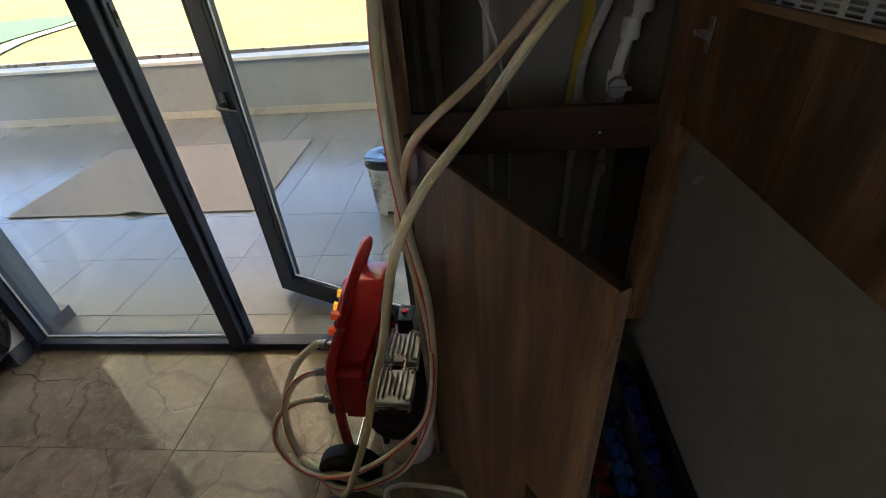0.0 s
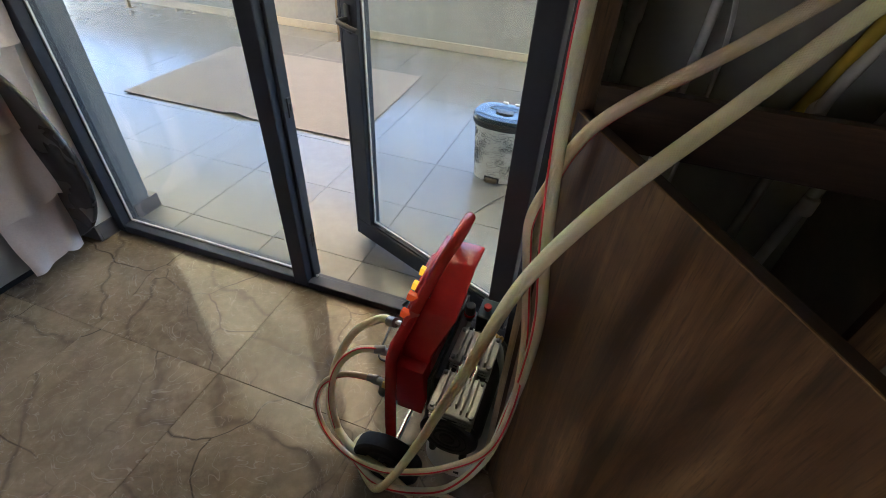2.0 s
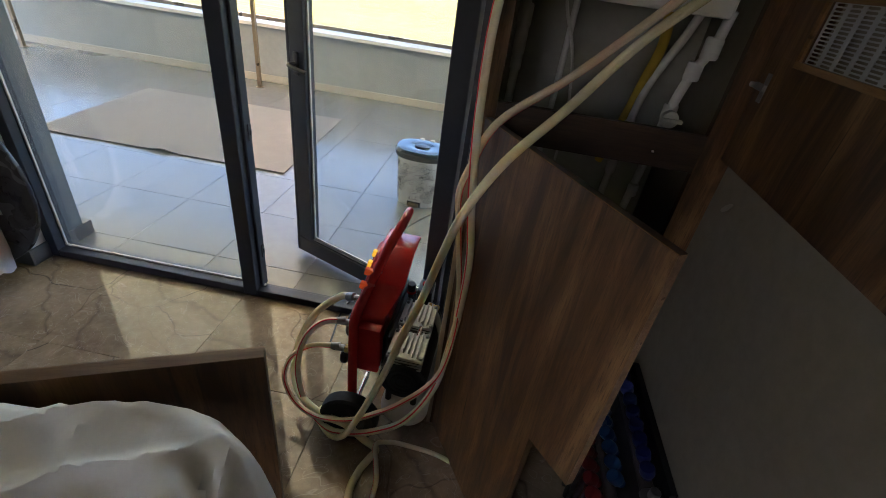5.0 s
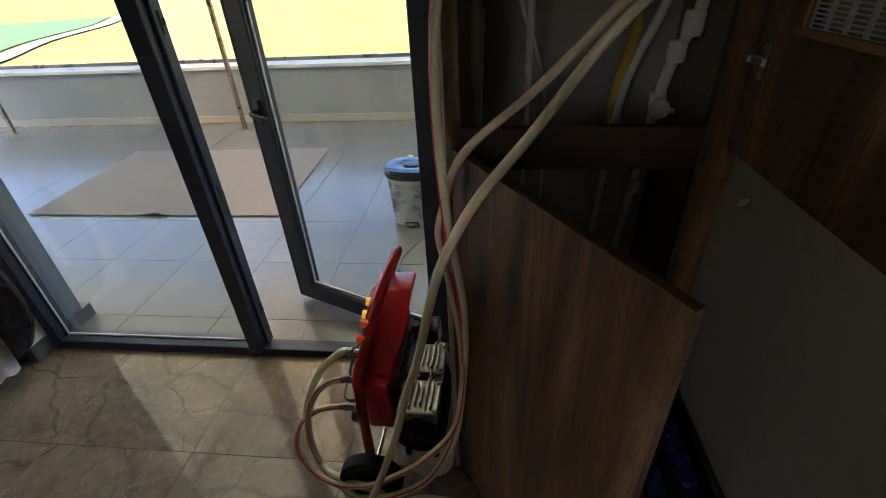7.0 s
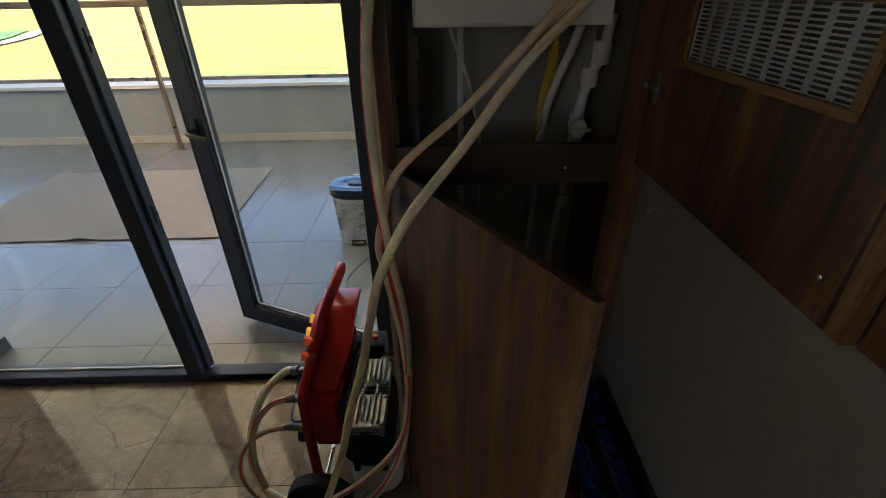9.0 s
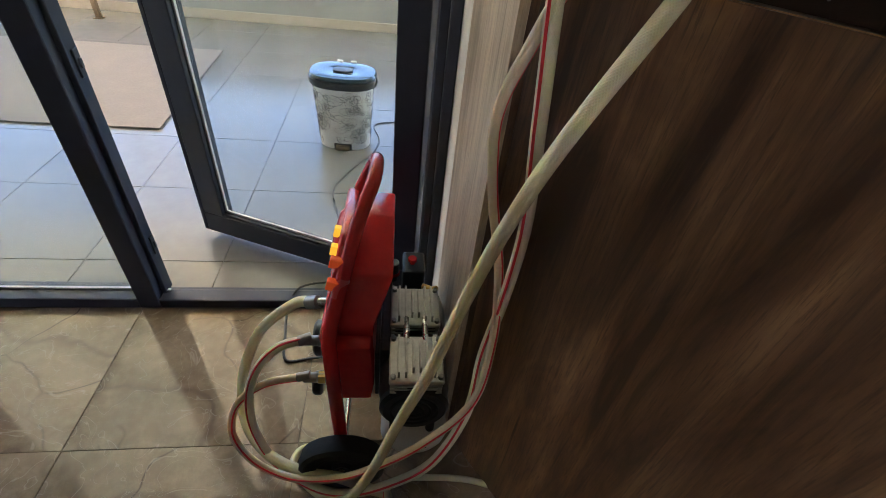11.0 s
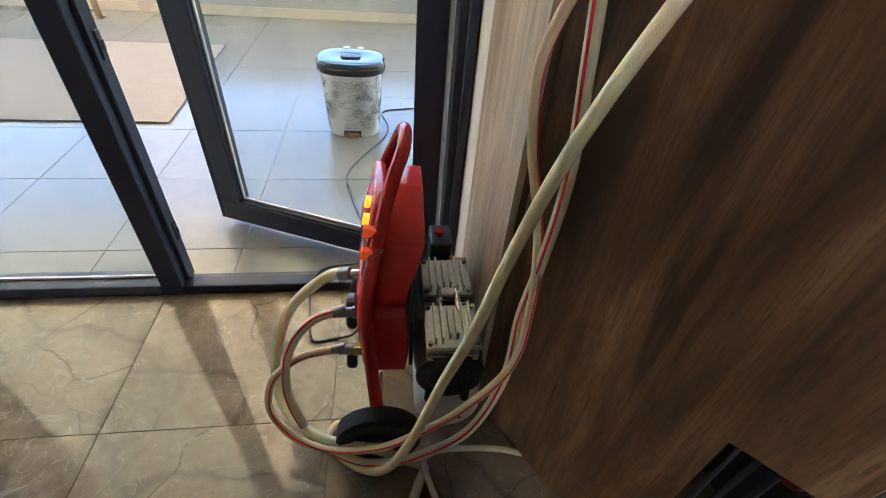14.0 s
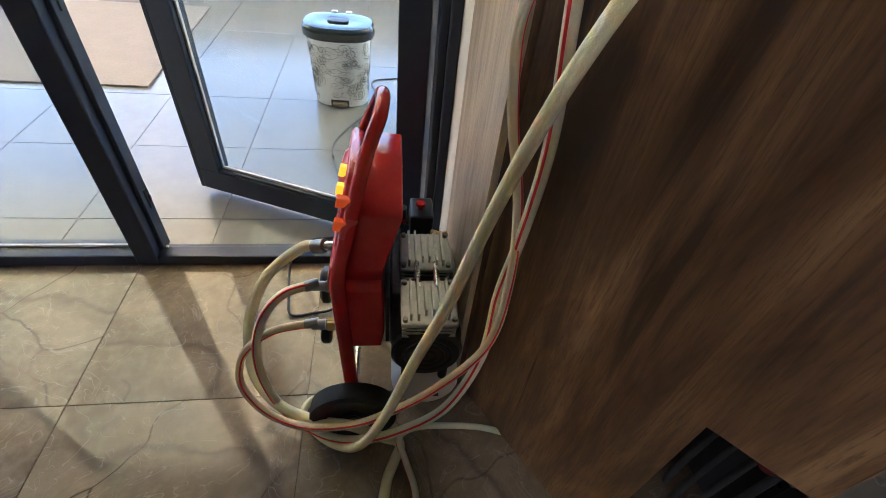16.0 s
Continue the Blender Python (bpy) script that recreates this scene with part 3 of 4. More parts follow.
part("body", loft([oval(0.127, 0.096, 0.0), oval(0.131, 0.100, 0.006), oval(0.150, 0.117, 0.335), oval(0.151, 0.118, 0.345), oval(0.144, 0.111, 0.345)]), BIN_W, bin_, "cream tapering body", True)
LID = mat("glossy_dark_lid", (0.02, 0.035, 0.045), 0.06)
part("rim", loft([oval(0.158, 0.124, 0.338), oval(0.163, 0.129, 0.345), oval(0.165, 0.131, 0.372), oval(0.158, 0.124, 0.378)]), BLACK, bin_, "black lid rim", True)
part("lid", loft([oval(0.163, 0.129, 0.378), oval(0.166, 0.132, 0.386), oval(0.158, 0.125, 0.398), oval(0.12, 0.09, 0.402), oval(0.085, 0.055, 0.398), oval(0.03, 0.02, 0.396)]), LID, bin_, "dark glossy lid", True)
for x in (-0.035, 0.035):
    part("hinge", box(x - 0.015, 0.122, 0.35, x + 0.015, 0.142, 0.405, 0.004), GASKET, bin_, "grey hinge block")
part("handle", tube([(-0.164, 0.0, 0.375), (-0.167, -0.01, 0.36), (-0.162, -0.03, 0.345), (-0.15, -0.05, 0.34)], 0.006, 8, 6), BLACK, bin_, "black carrying handle", True)
part("handle", tube([(0.164, 0.0, 0.375), (0.167, -0.01, 0.36), (0.162, -0.03, 0.345), (0.15, -0.05, 0.34)], 0.006, 8, 6), BLACK, bin_, "black carrying handle", True)
part("pedal", box(-0.036, -0.125, 0.008, 0.036, -0.05, 0.03, 0.004), BRONZE, bin_, "brass-coloured foot pedal")
part("pedal_slot", box(-0.045, -0.104, 0.003, 0.045, -0.092, 0.038, 0.002), BLACK, bin_, "dark pedal slot")


def scrolls():
    """Curling stems, dots and small leaves laid on the bin's tapering side."""
    rng = random.Random(5)
    bms = []
    def on(a, z):
        f = 1.004 + 0.004
        rx, ry = 0.131 + 0.019 * z / 0.335, 0.100 + 0.017 * z / 0.335
        c, s = math.cos(a), math.sin(a)
        return Vector((f * rx * math.copysign(abs(c) ** (2 / 2.6), c), f * ry * math.copysign(abs(s) ** (2 / 2.6), s), z))
    for k in range(120):
        a0, z0 = rng.uniform(math.pi * 0.95, math.pi * 2.05), rng.uniform(0.04, 0.31)
        size, way, turn = rng.uniform(0.014, 0.036), rng.choice((-1, 1)), rng.uniform(0, 6.28)
        pts = []
        for i in range(15):
            q = i / 14
            r = size * (1 - 0.82 * q)
            ang = turn + way * q * 9.0
            pts.append(on(a0 + r * math.cos(ang) / 0.13, min(max(z0 + r * math.sin(ang), 0.02), 0.325)))
        bms.append(tube(pts, 0.0008, 5, 2))
        if k % 3 == 0:
            for j in range(rng.choice((2, 3, 4))):
                c = on(a0 + rng.uniform(-0.11, 0.11), min(max(z0 + rng.uniform(-0.014, 0.014), 0.02), 0.32))
                d = turned([(0, -0.002), (0.004, -0.001), (0.0055, 0), (0.004, 0.001), (0, 0.002)], 8)
                bmesh.ops.scale(d, vec=(rng.uniform(0.4, 0.9), 0.3, rng.uniform(0.7, 1.5)), verts=d.verts)
                bmesh.ops.rotate(d, matrix=Matrix.Rotation(rng.uniform(0, 3), 3, "Y"), verts=d.verts)
                bmesh.ops.translate(d, vec=c, verts=d.verts)
                bms.append(d)
    return join(*bms)
part("lid_badge", loft([oval(0.05, 0.032, 0.3985), oval(0.048, 0.03, 0.404), oval(0.03, 0.016, 0.405)]), BLACK, bin_, "dark raised oval on the lid", True)
tagged(part("scroll_pattern", scrolls(), BLACK, bin_, "black printed scrolls and leaves"), kind="stuff")

tagged(add("power_cable", tube([(0.667, 0.218, -0.005), (0.619, 0.438, -0.005), (0.551, 0.683, -0.005), (0.522, 0.863, -0.005), (0.573, 1.019, -0.005), (0.645, 1.163, -0.005), (0.706, 1.275, -0.005), (0.736, 1.447, -0.005), (0.703, 1.635, -0.005), (0.839, 1.699, -0.005), (1.295, 1.774, -0.005)], 0.0042, 8, 8), BLACK, None, True), "thin black power cable lying on the terrace tiles", "cable")

# ---- boiler closet ----
CX0, CX1, CY = 0.95, 1.572, -0.45
closet = thing("boiler_closet", "dark walnut boiler closet with open front and cross rail", "closet", at=(CX0, CY, 0.0))
part("side_panel", box(0.006, 0.0, 0.0, 0.021, 0.37, 2.3, 0.001), WALNUT_PALE_LIT, closet, "paler walnut side panel with door light put into its tone")
part("stile", box(0.021, 0.0, 0.0, 0.053, 0.02, 2.3, 0.001), WALNUT, closet)
part("stile", box(0.548, 0.0, 0.66, 0.621, 0.02, 2.3, 0.001), WALNUT, closet)
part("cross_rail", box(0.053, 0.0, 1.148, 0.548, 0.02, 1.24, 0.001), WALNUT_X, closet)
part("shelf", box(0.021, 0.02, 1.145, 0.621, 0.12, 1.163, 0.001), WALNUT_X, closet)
part("screw", turned([(0, 0), (0.0035, 0), (0.0035, 0.002), (0, 0.003)], 10, pose(0.44, 0.0, 1.185, 90)), STEEL, closet, "small bright screw head")

# lower door, hinged on the left, swung out, with a cut-out at its lower free corner
LD = Matrix.Translation((0.981, -0.458, 0.0)) @ Matrix.Rotation(math.atan2(-0.52, 0.314), 4, "Z")
low_door = tagged(new("closet_door"), "dark walnut lower closet door swung open, with a cut-out corner", "closet door")
low_door.matrix_world = LD
part("panel", prism([(0.0, 0.012), (0.472, 0.012), (0.472, 0.58), (0.607, 0.61), (0.607, 1.2), (0.0, 1.2)], 0.0, 0.018, "y", 0.0008), WALNUT, low_door)
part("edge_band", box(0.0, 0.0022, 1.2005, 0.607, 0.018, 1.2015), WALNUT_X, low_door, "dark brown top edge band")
part("worn_edge", box(0.0, 0.0, 1.2003, 0.607, 0.0022, 1.2013), PINE, low_door, "thin pale arris")
part("edge_band", box(0.6072, 0.0, 0.61, 0.6082, 0.018, 1.2), EDGE_BAND, low_door, "lighter brown edge band")

# upper door, hinged on the right, opened square to the closet, with an air grille
up_door = thing("grille_door", "walnut upper closet door opened wide, with white air grille", "closet door", at=(1.545, -0.455, 0.0))
HY0, HY1, HZ0, HZ1 = -0.49, -0.118, 1.43, 1.53
part("panel", join(box(0, -0.60, 1.195, 0.02, 0.0, HZ0, 0.0008), box(0, -0.60, HZ1, 0.02, 0.0, 2.28, 0.0008), box(0, -0.60, HZ0, 0.02, HY0, HZ1), box(0, HY1, HZ0, 0.02, 0.0, HZ1)), WALNUT, up_door)
part("grille_frame", join(box(-0.006, HY0 - 0.012, HZ0 - 0.012, 0.0, HY1 + 0.012, HZ0, 0.001), box(-0.006, HY0 - 0.012, HZ1, 0.0, HY1 + 0.012, HZ1 + 0.012, 0.001), box(-0.006, HY1, HZ0, 0.0, HY1 + 0.012, HZ1, 0.001), box(-0.006, HY0 - 0.012, HZ0, 0.0, HY0, HZ1, 0.001)), PINE, up_door, "raw pine edge of the grille opening")


def grille():
    """A punched sheet: rows of short rounded slots between solid uprights."""
    bms = []
    cols, rows = 9, 15
    pitch, step = (HY1 - HY0) / cols, (HZ1 - HZ0) / rows
    for k in range(cols + 1):
        y = HY0 + k * pitch
        bms.append(box(0.004, max(y - 0.0055, HY0), HZ0, 0.0055, min(y + 0.0055, HY1), HZ1))
    for j in range(rows + 1):
        z = HZ0 + step * j
        bms.append(box(0.0042, HY0, z - 0.0013, 0.0054, HY1, z + 0.0013))
    for k in range(cols):
        for j in range(rows):
            for e, s_ in ((HY0 + k * pitch + 0.0055, 1), (HY0 + (k + 1) * pitch - 0.0055, -1)):
                z0, z1 = HZ0 + step * j + 0.0013, HZ0 + step * (j + 1) - 0.0013
                bms.append(prism([(e, z0), (e + s_ * 0.0018, z0), (e, z0 + 0.0013)], 0.0043, 0.0053, "x"))
                bms.append(prism([(e, z1), (e + s_ * 0.0018, z1), (e, z1 - 0.0013)], 0.0043, 0.0053, "x"))
    return join(*bms)
part("grille", grille(), GRILLE, up_door, "white perforated metal grille")
part("screw", turned([(0, 0), (0.004, 0), (0.004, 0.002), (0, 0.003)], 10, pose(0.0, -0.544, 1.249, 0, -90, 0)), STEEL, up_door, "small bright screw head")
for z in (1.365, 2.1):
    hinge = part("hinge", join(box(-0.009, -0.045, z - 0.006, -0.001, -0.006, z + 0.008, 0.002), box(-0.015, -0.008, z - 0.004, -0.004, 0.004, z + 0.006, 0.002)), STRIKE, up_door, "steel cup hinge")
    part("plate", box(-0.0025, -0.045, z - 0.028, -0.0004, -0.028, z + 0.03, 0.0008), STRIKE, hinge, "steel screw plate")

boiler = thing("wall_boiler", "white enamelled wall boiler hanging in the closet", "boiler", at=(1.26, 0.028, 1.475))
part("casing", box(-0.208, -0.43, 0.0, 0.205, 0.0, 0.75, 0.008), BOILER, boiler)
part("seam", box(-0.2085, -0.4, 0.06, 0.2055, -0.397, 0.7), GASKET, boiler)

def pipe_thing(name, label, category, pts, r, material, fittings=(), fit_mat=None):
    ob = thing(name, label, category, at=pts[0])
    o = Vector(pts[0])
    part("pipe", tube([Vector(p) - o for p in pts], r, 14, 8), material, ob, "", True)
    for (p, rr, h) in fittings:
        part("coupling", turned([(0, -h), (rr * 0.9, -h), (rr, -h * 0.8), (rr, h * 0.8), (rr * 0.9, h), (0, h)], 18, Matrix.Translation(Vector(p) - o)), fit_mat or material, ob, "", True)
    return ob
pipe_thing("drain_pipe", "white plastic drain pipe with couplings in the closet", "pipe", [(1.029, -0.133, 1.500), (1.032, -0.170, 1.346), (1.032, -0.043, 1.015), (1.027, -0.029, 0.305), (1.027, -0.013, 0.009)], 0.0125, PVC, [((1.032, -0.141, 1.409), 0.02, 0.03), ((1.032, -0.17, 1.346), 0.017, 0.035), ((1.032, -0.15, 1.287), 0.016, 0.02)])
pipe_thing("gas_hose", "yellow corrugated gas hose below the boiler", "pipe", [(1.360, -0.292, 1.492), (1.387, -0.243, 1.397), (1.382, -0.204, 1.294), (1.391, -0.082, 1.139), (1.368, -0.055, 1.011)], 0.013, GAS)
pipe_thing("water_pipe", "thin white water pipe with end coupling below the boiler", "pipe", [(1.447, -0.267, 1.493), (1.432, -0.237, 1.413), (1.396, -0.213, 1.293), (1.408, -0.103, 1.138)], 0.011, PVC, [((1.408, -0.108, 1.156), 0.017, 0.022)])
valve_pipe = pipe_thing("valve_pipe", "white heating pipe with a stop valve below the boiler", "pipe", [(1.499, -0.296, 1.491), (1.495, -0.282, 1.412), (1.478, -0.260, 1.343), (1.464, -0.244, 1.239), (1.498, -0.098, 1.007), (1.491, -0.060, 0.750), (1.489, -0.055, 0.545)], 0.0125, PVC, [((1.492, -0.281, 1.407), 0.021, 0.025), ((1.478, -0.26, 1.348), 0.02, 0.022), ((1.464, -0.244, 1.239), 0.019, 0.02), ((1.497, -0.096, 0.945), 0.017, 0.02)])
o = Vector((1.499, -0.296, 1.491))
part("valve", join(turned([(0, 0), (0.022, 0.0), (0.024, 0.006), (0.022, 0.02), (0, 0.022)], 20, Matrix.Translation(Vector((1.462, -0.262, 1.225)) - o) @ pose(0, 0, 0, 90, 0, 0)), box(1.436 - o.x, -0.297 - o.y, 1.221 - o.z, 1.491 - o.x, -0.285 - o.y, 1.231 - o.z, 0.003)), PVC, valve_pipe, "white stop valve with a bar handle", True)
pipe_thing("heating_pipe", "white heating pipe running down the closet wall", "pipe", [(1.433, -0.054, 1.141), (1.421, -0.034, 0.959), (1.412, -0.025, 0.599), (1.408, -0.014, 0.190), (1.401, -0.015, 0.009)], 0.0115, PVC, [((1.421, -0.035, 0.99), 0.016, 0.02)])
pipe_thing("elbow_pipe", "short white pipe stub with an elbow on the closet wall", "pipe", [(1.233, -0.001, 1.080), (1.238, -0.059, 1.065), (1.259, -0.075, 1.032)], 0.013, PVC, [((1.245, -0.067, 1.049), 0.018, 0.015)])
pipe_thing("elbow_pipe", "short white pipe stub with an elbow on the closet wall", "pipe", [(1.321, -0.004, 1.090), (1.326, -0.061, 1.075), (1.347, -0.077, 1.041)], 0.013, PVC, [((1.334, -0.069, 1.058), 0.018, 0.015)])
pipe_thing("cable", "thin pale cable hanging below the boiler", "cable", [(1.126, -0.149, 1.500), (1.142, -0.145, 1.434), (1.177, -0.162, 1.348), (1.203, -0.134, 1.248), (1.233, -0.019, 1.078), (1.230, -0.004, 0.604), (1.214, 0.012, 0.009)], 0.0045, PVC)
pipe_thing("conduit", "grey vertical conduit on the closet wall", "pipe", [(1.161, -0.154, 1.528), (1.165, -0.119, 1.249), (1.175, -0.003, 0.809), (1.169, 0.019, 0.009)], 0.009, GASKET)

# ---- heating manifold on the side wall ----
manifold = thing("heating_manifold", "floor heating manifold with rows of blue and red valve caps", "manifold", at=(1.575, -0.76, 0.0))
# Black plate and brackets added to stand for shade behind the caps.
part("back_plate", box(-0.02, -0.15, 0.02, -0.002, 0.262, 0.555, 0.001), BLACK, manifold, "black plate added for the shade behind the caps")
for y in (-0.132, 0.235):
    part("bracket", box(-0.05, y - 0.012, 0.12, 0.0, y + 0.012, 0.53, 0.002), BLACK, manifold)
part("bar", rod((-0.06, -0.14, 0.53), (-0.06, 0.25, 0.53), 0.017), MOTOR, manifold)
part("bar", rod((-0.10, -0.14, 0.41), (-0.10, 0.25, 0.41), 0.017), MOTOR, manifold)
def cap_mesh():
    return turned([(0, 0), (0.011, 0), (0.012, 0.012), (0.0165, 0.016), (0.018, 0.024), (0.018, 0.036), (0.016, 0.041), (0, 0.043)], 14)
for k in range(9):
    y = -0.112 + 0.041 * k
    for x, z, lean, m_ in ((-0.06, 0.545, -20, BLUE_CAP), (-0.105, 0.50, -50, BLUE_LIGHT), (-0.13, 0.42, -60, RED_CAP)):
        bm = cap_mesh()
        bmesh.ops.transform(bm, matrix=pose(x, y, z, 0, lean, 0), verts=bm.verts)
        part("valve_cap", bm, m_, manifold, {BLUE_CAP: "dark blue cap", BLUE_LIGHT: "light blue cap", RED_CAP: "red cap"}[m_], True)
    # Loop pipes take a black colour in place of the shade on them.
    part("loop_pipe", tube([(-0.10, y, 0.40), (-0.10, y, 0.15), (-0.09, y, 0.0)], 0.008, 10, 3), RUBBER, manifold, "loop pipe coloured black for the shaded recess", True)
part("end_valve", join(rod((-0.06, -0.14, 0.53), (-0.06, -0.18, 0.53), 0.02), rod((-0.06, -0.16, 0.53), (-0.06, -0.16, 0.57), 0.012)), STRIKE, manifold, "nickel-plated end valve", True)
tagged(add("cladding_panel", box(1.562, -2.6, 1.195, 1.5735, -1.06, 2.3, 0.001), WALNUT, None), "dark walnut cladding panel fixed to the upper side wall", "wall panel", kind="structure")

def plaster_smear():
    """A thin ragged dab of filler with an uneven edge."""
    ring = []
    for k in range(18):
        a = 2 * math.pi * k / 18
        r = 1 + 0.35 * noise.noise((2 * math.cos(a), 2 * math.sin(a), 4.0))
        ring.append((-0.524 + 0.02 * r * math.cos(a), 1.105 + 0.010 * r * math.sin(a) - 0.014 * math.cos(a)))
    return prism(ring, 1.5735, 1.5765, "x", 0.0006)
structure("plaster_smear", plaster_smear(), FILLER, "pale smear of filler on the grey side wall", "wall patch")

# ---- flushing machine with compressor ----
machine = thing("flushing_machine", "red heating flush machine with compressor on rubber wheels", "machine", at=(0.735, -0.363, 0.0))
machine.rotation_euler = (0, 0, -0.02)
O = Vector((0.72, -0.42, 0.0))
def P(x, y, z):
    return Vector((x, y, z)) - O
MO = Matrix.Translation(-O)


def M(bm):
    bmesh.ops.transform(bm, matrix=MO, verts=bm.verts)
    return bm
YM = -0.36
# tube frame: near leg, slanted shoulder, narrow grip on top, and the same on the far side
frame_pts = [(0.678, -0.603, 0.105), (0.668, -0.578, 0.28), (0.658, -0.545, 0.42), (0.655, -0.52, 0.475), (0.675, -0.45, 0.55), (0.703, -0.365, 0.64), (0.722, -0.325, 0.69), (0.738, -0.295, 0.725), (0.744, -0.25, 0.742), (0.742, -0.20, 0.735), (0.73, -0.175, 0.70), (0.70, -0.17, 0.63), (0.67, -0.15, 0.55), (0.652, -0.13, 0.475), (0.656, -0.12, 0.40), (0.67, -0.10, 0.28), (0.676, -0.09, 0.16)]
part("tube_frame", M(tube(frame_pts, 0.0165, 16, 8)), RED_TUBE, machine, "red lacquered tube frame with grip", True)
# profile of the housing in x and z, pushed through in y
def housing(y0, y1, pts, bevel):
    return M(prism(pts, y0, y1, "y", bevel))
upper = prism([(-0.16, 0.441), (-0.16, 0.617), (-0.262, 0.617), (-0.415, 0.556), (-0.492, 0.468), (-0.497, 0.441)], 0.668, 0.79, "x", 0.007)
for v in upper.verts:
    if v.co.x > 0.73 and v.co.z < 0.48:
        v.co.x -= 0.04
part("housing", M(upper), RED, machine, "upper red plastic housing", True)
part("lower_housing", housing(-0.53, -0.14, [(0.664, 0.24), (0.664, 0.44), (0.745, 0.44), (0.752, 0.30), (0.745, 0.24)], 0.006), RED, machine, "lower red plastic housing", True)
part("front_panel", housing(-0.515, -0.14, [(0.640, 0.235), (0.630, 0.455), (0.640, 0.50), (0.672, 0.50), (0.662, 0.455), (0.664, 0.235)], 0.007), RED, machine, "red control panel", True)
sp = prism([(-0.17, 0.502), (-0.17, 0.634), (-0.325, 0.640), (-0.362, 0.632), (-0.398, 0.612), (-0.43, 0.580), (-0.455, 0.542), (-0.470, 0.502)], 0.643, 0.674, "x", 0.007)
for v in sp.verts:
    v.co.x += (v.co.z - 0.502) * 0.205
part("switch_panel", M(sp), RED, machine, "red sloping switch panel", True)
hub = turned([(0, 0), (0.06, 0), (0.07, 0.005), (0.07, 0.012), (0.062, 0.02), (0.0, 0.028)], 36, pose(0, 0, 0))
bmesh.ops.transform(hub, matrix=MO @ Matrix.Translation((0.668, -0.29, 0.565)) @ Matrix.Rotation(radians(-78), 4, "Y"), verts=hub.verts)
part("round_cover", hub, RED, machine, "round glossy red cover", True)
AMBER_LIT = mat("lit_amber_switch", (0.8, 0.36, 0.01), 0.25)
bsdf(AMBER_LIT).inputs["Emission Color"].default_value = (1.0, 0.5, 0.03, 1)
bsdf(AMBER_LIT).inputs["Emission Strength"].default_value = 0.09
RED_LIT = mat("lit_red_switch", (0.62, 0.035, 0.01), 0.25)
bsdf(RED_LIT).inputs["Emission Color"].default_value = (1.0, 0.16, 0.03, 1)
bsdf(RED_LIT).inputs["Emission Strength"].default_value = 0.02
tilt = Matrix.Rotation(radians(-76), 4, "Y")
for y, x, z, m_, lab in ((-0.335, 0.661, 0.618, AMBER_LIT, "lit amber rocker switch"), (-0.378, 0.657, 0.600, AMBER_LIT, "lit amber rocker switch"), (-0.415, 0.659, 0.595, RED_LIT, "lit red rocker switch"), (-0.448, 0.654, 0.56, RED_LIT, "lit red rocker switch")):
    sw = box(-0.013, -0.0085, -0.02, 0.013, 0.0085, 0.009, 0.0025)
    bmesh.ops.transform(sw, matrix=MO @ Matrix.Translation((x, y, z)) @ tilt, verts=sw.verts)
    part("switch", sw, m_, machine, lab)
part("stay_wire", M(tube([(0.715, -0.30, 0.70), (0.706, -0.33, 0.64), (0.698, -0.38, 0.57)], 0.003, 8, 4)), STEEL, machine, "thin steel stay", True)
# hose unions on the front panel
for (x, y, z), r in (((0.655, -0.425, 0.478), 0.011), ((0.632, -0.475, 0.40), 0.012), ((0.632, -0.525, 0.325), 0.012)):
    part("union", M(join(rod((x + 0.012, y, z), (x - 0.012, y, z), r * 1.2, 8), rod((x - 0.012, y, z), (x - 0.045, y, z), r))), STRIKE if r > 0.0115 else STEEL, machine, "metal hose union", True)
part("union_nut", M(rod((0.640, -0.525, 0.325), (0.622, -0.525, 0.325), 0.016, 6)), BRASS, machine, "brass union nut")
for y, z, r in ((-0.43, 0.355, 0.045), (-0.50, 0.265, 0.03)):
    part("hand_wheel", M(turned([(0, 0), (r * 0.8, 0), (r, 0.005), (r, 0.018), (r * 0.85, 0.024), (0, 0.02)], 24, Matrix.Translation((0.626, y, z)) @ Matrix.Rotation(radians(-90), 4, "Y"))), BLACK, machine, "black hand wheel", True)
# wheels
def wheel(y):
    m = MO @ Matrix.Translation((0.678, y, 0.106)) @ Matrix.Rotation(radians(90), 4, "X")
    tyre = turned([(0.062, -0.02), (0.094, -0.026), (0.104, -0.02), (0.106, 0.0), (0.104, 0.02), (0.094, 0.026), (0.062, 0.02), (0.062, -0.02)], 40, m)
    w = part("wheel", tyre, RUBBER, machine, "black solid rubber wheel", True)
    part("rim", turned([(0, -0.012), (0.02, -0.02), (0.026, -0.012), (0.061, -0.014), (0.0625, 0.0), (0.061, 0.014), (0.026, 0.012), (0.02, 0.02), (0, 0.012)], 32, m), BLACK, w, "black hub", True)
wheel(-0.628)
wheel(-0.105)
part("axle", M(rod((0.678, -0.645, 0.1), (0.678, -0.09, 0.1), 0.008)), STEEL, machine)
for y in (-0.50, -0.22):
    part("leg", M(box(0.825, y - 0.015, 0.0, 0.855, y + 0.015, 0.035, 0.003)), RUBBER, machine)
part("cross_bar", M(box(0.66, -0.232, 0.092, 0.78, -0.208, 0.108, 0.003)), BLACK, machine)
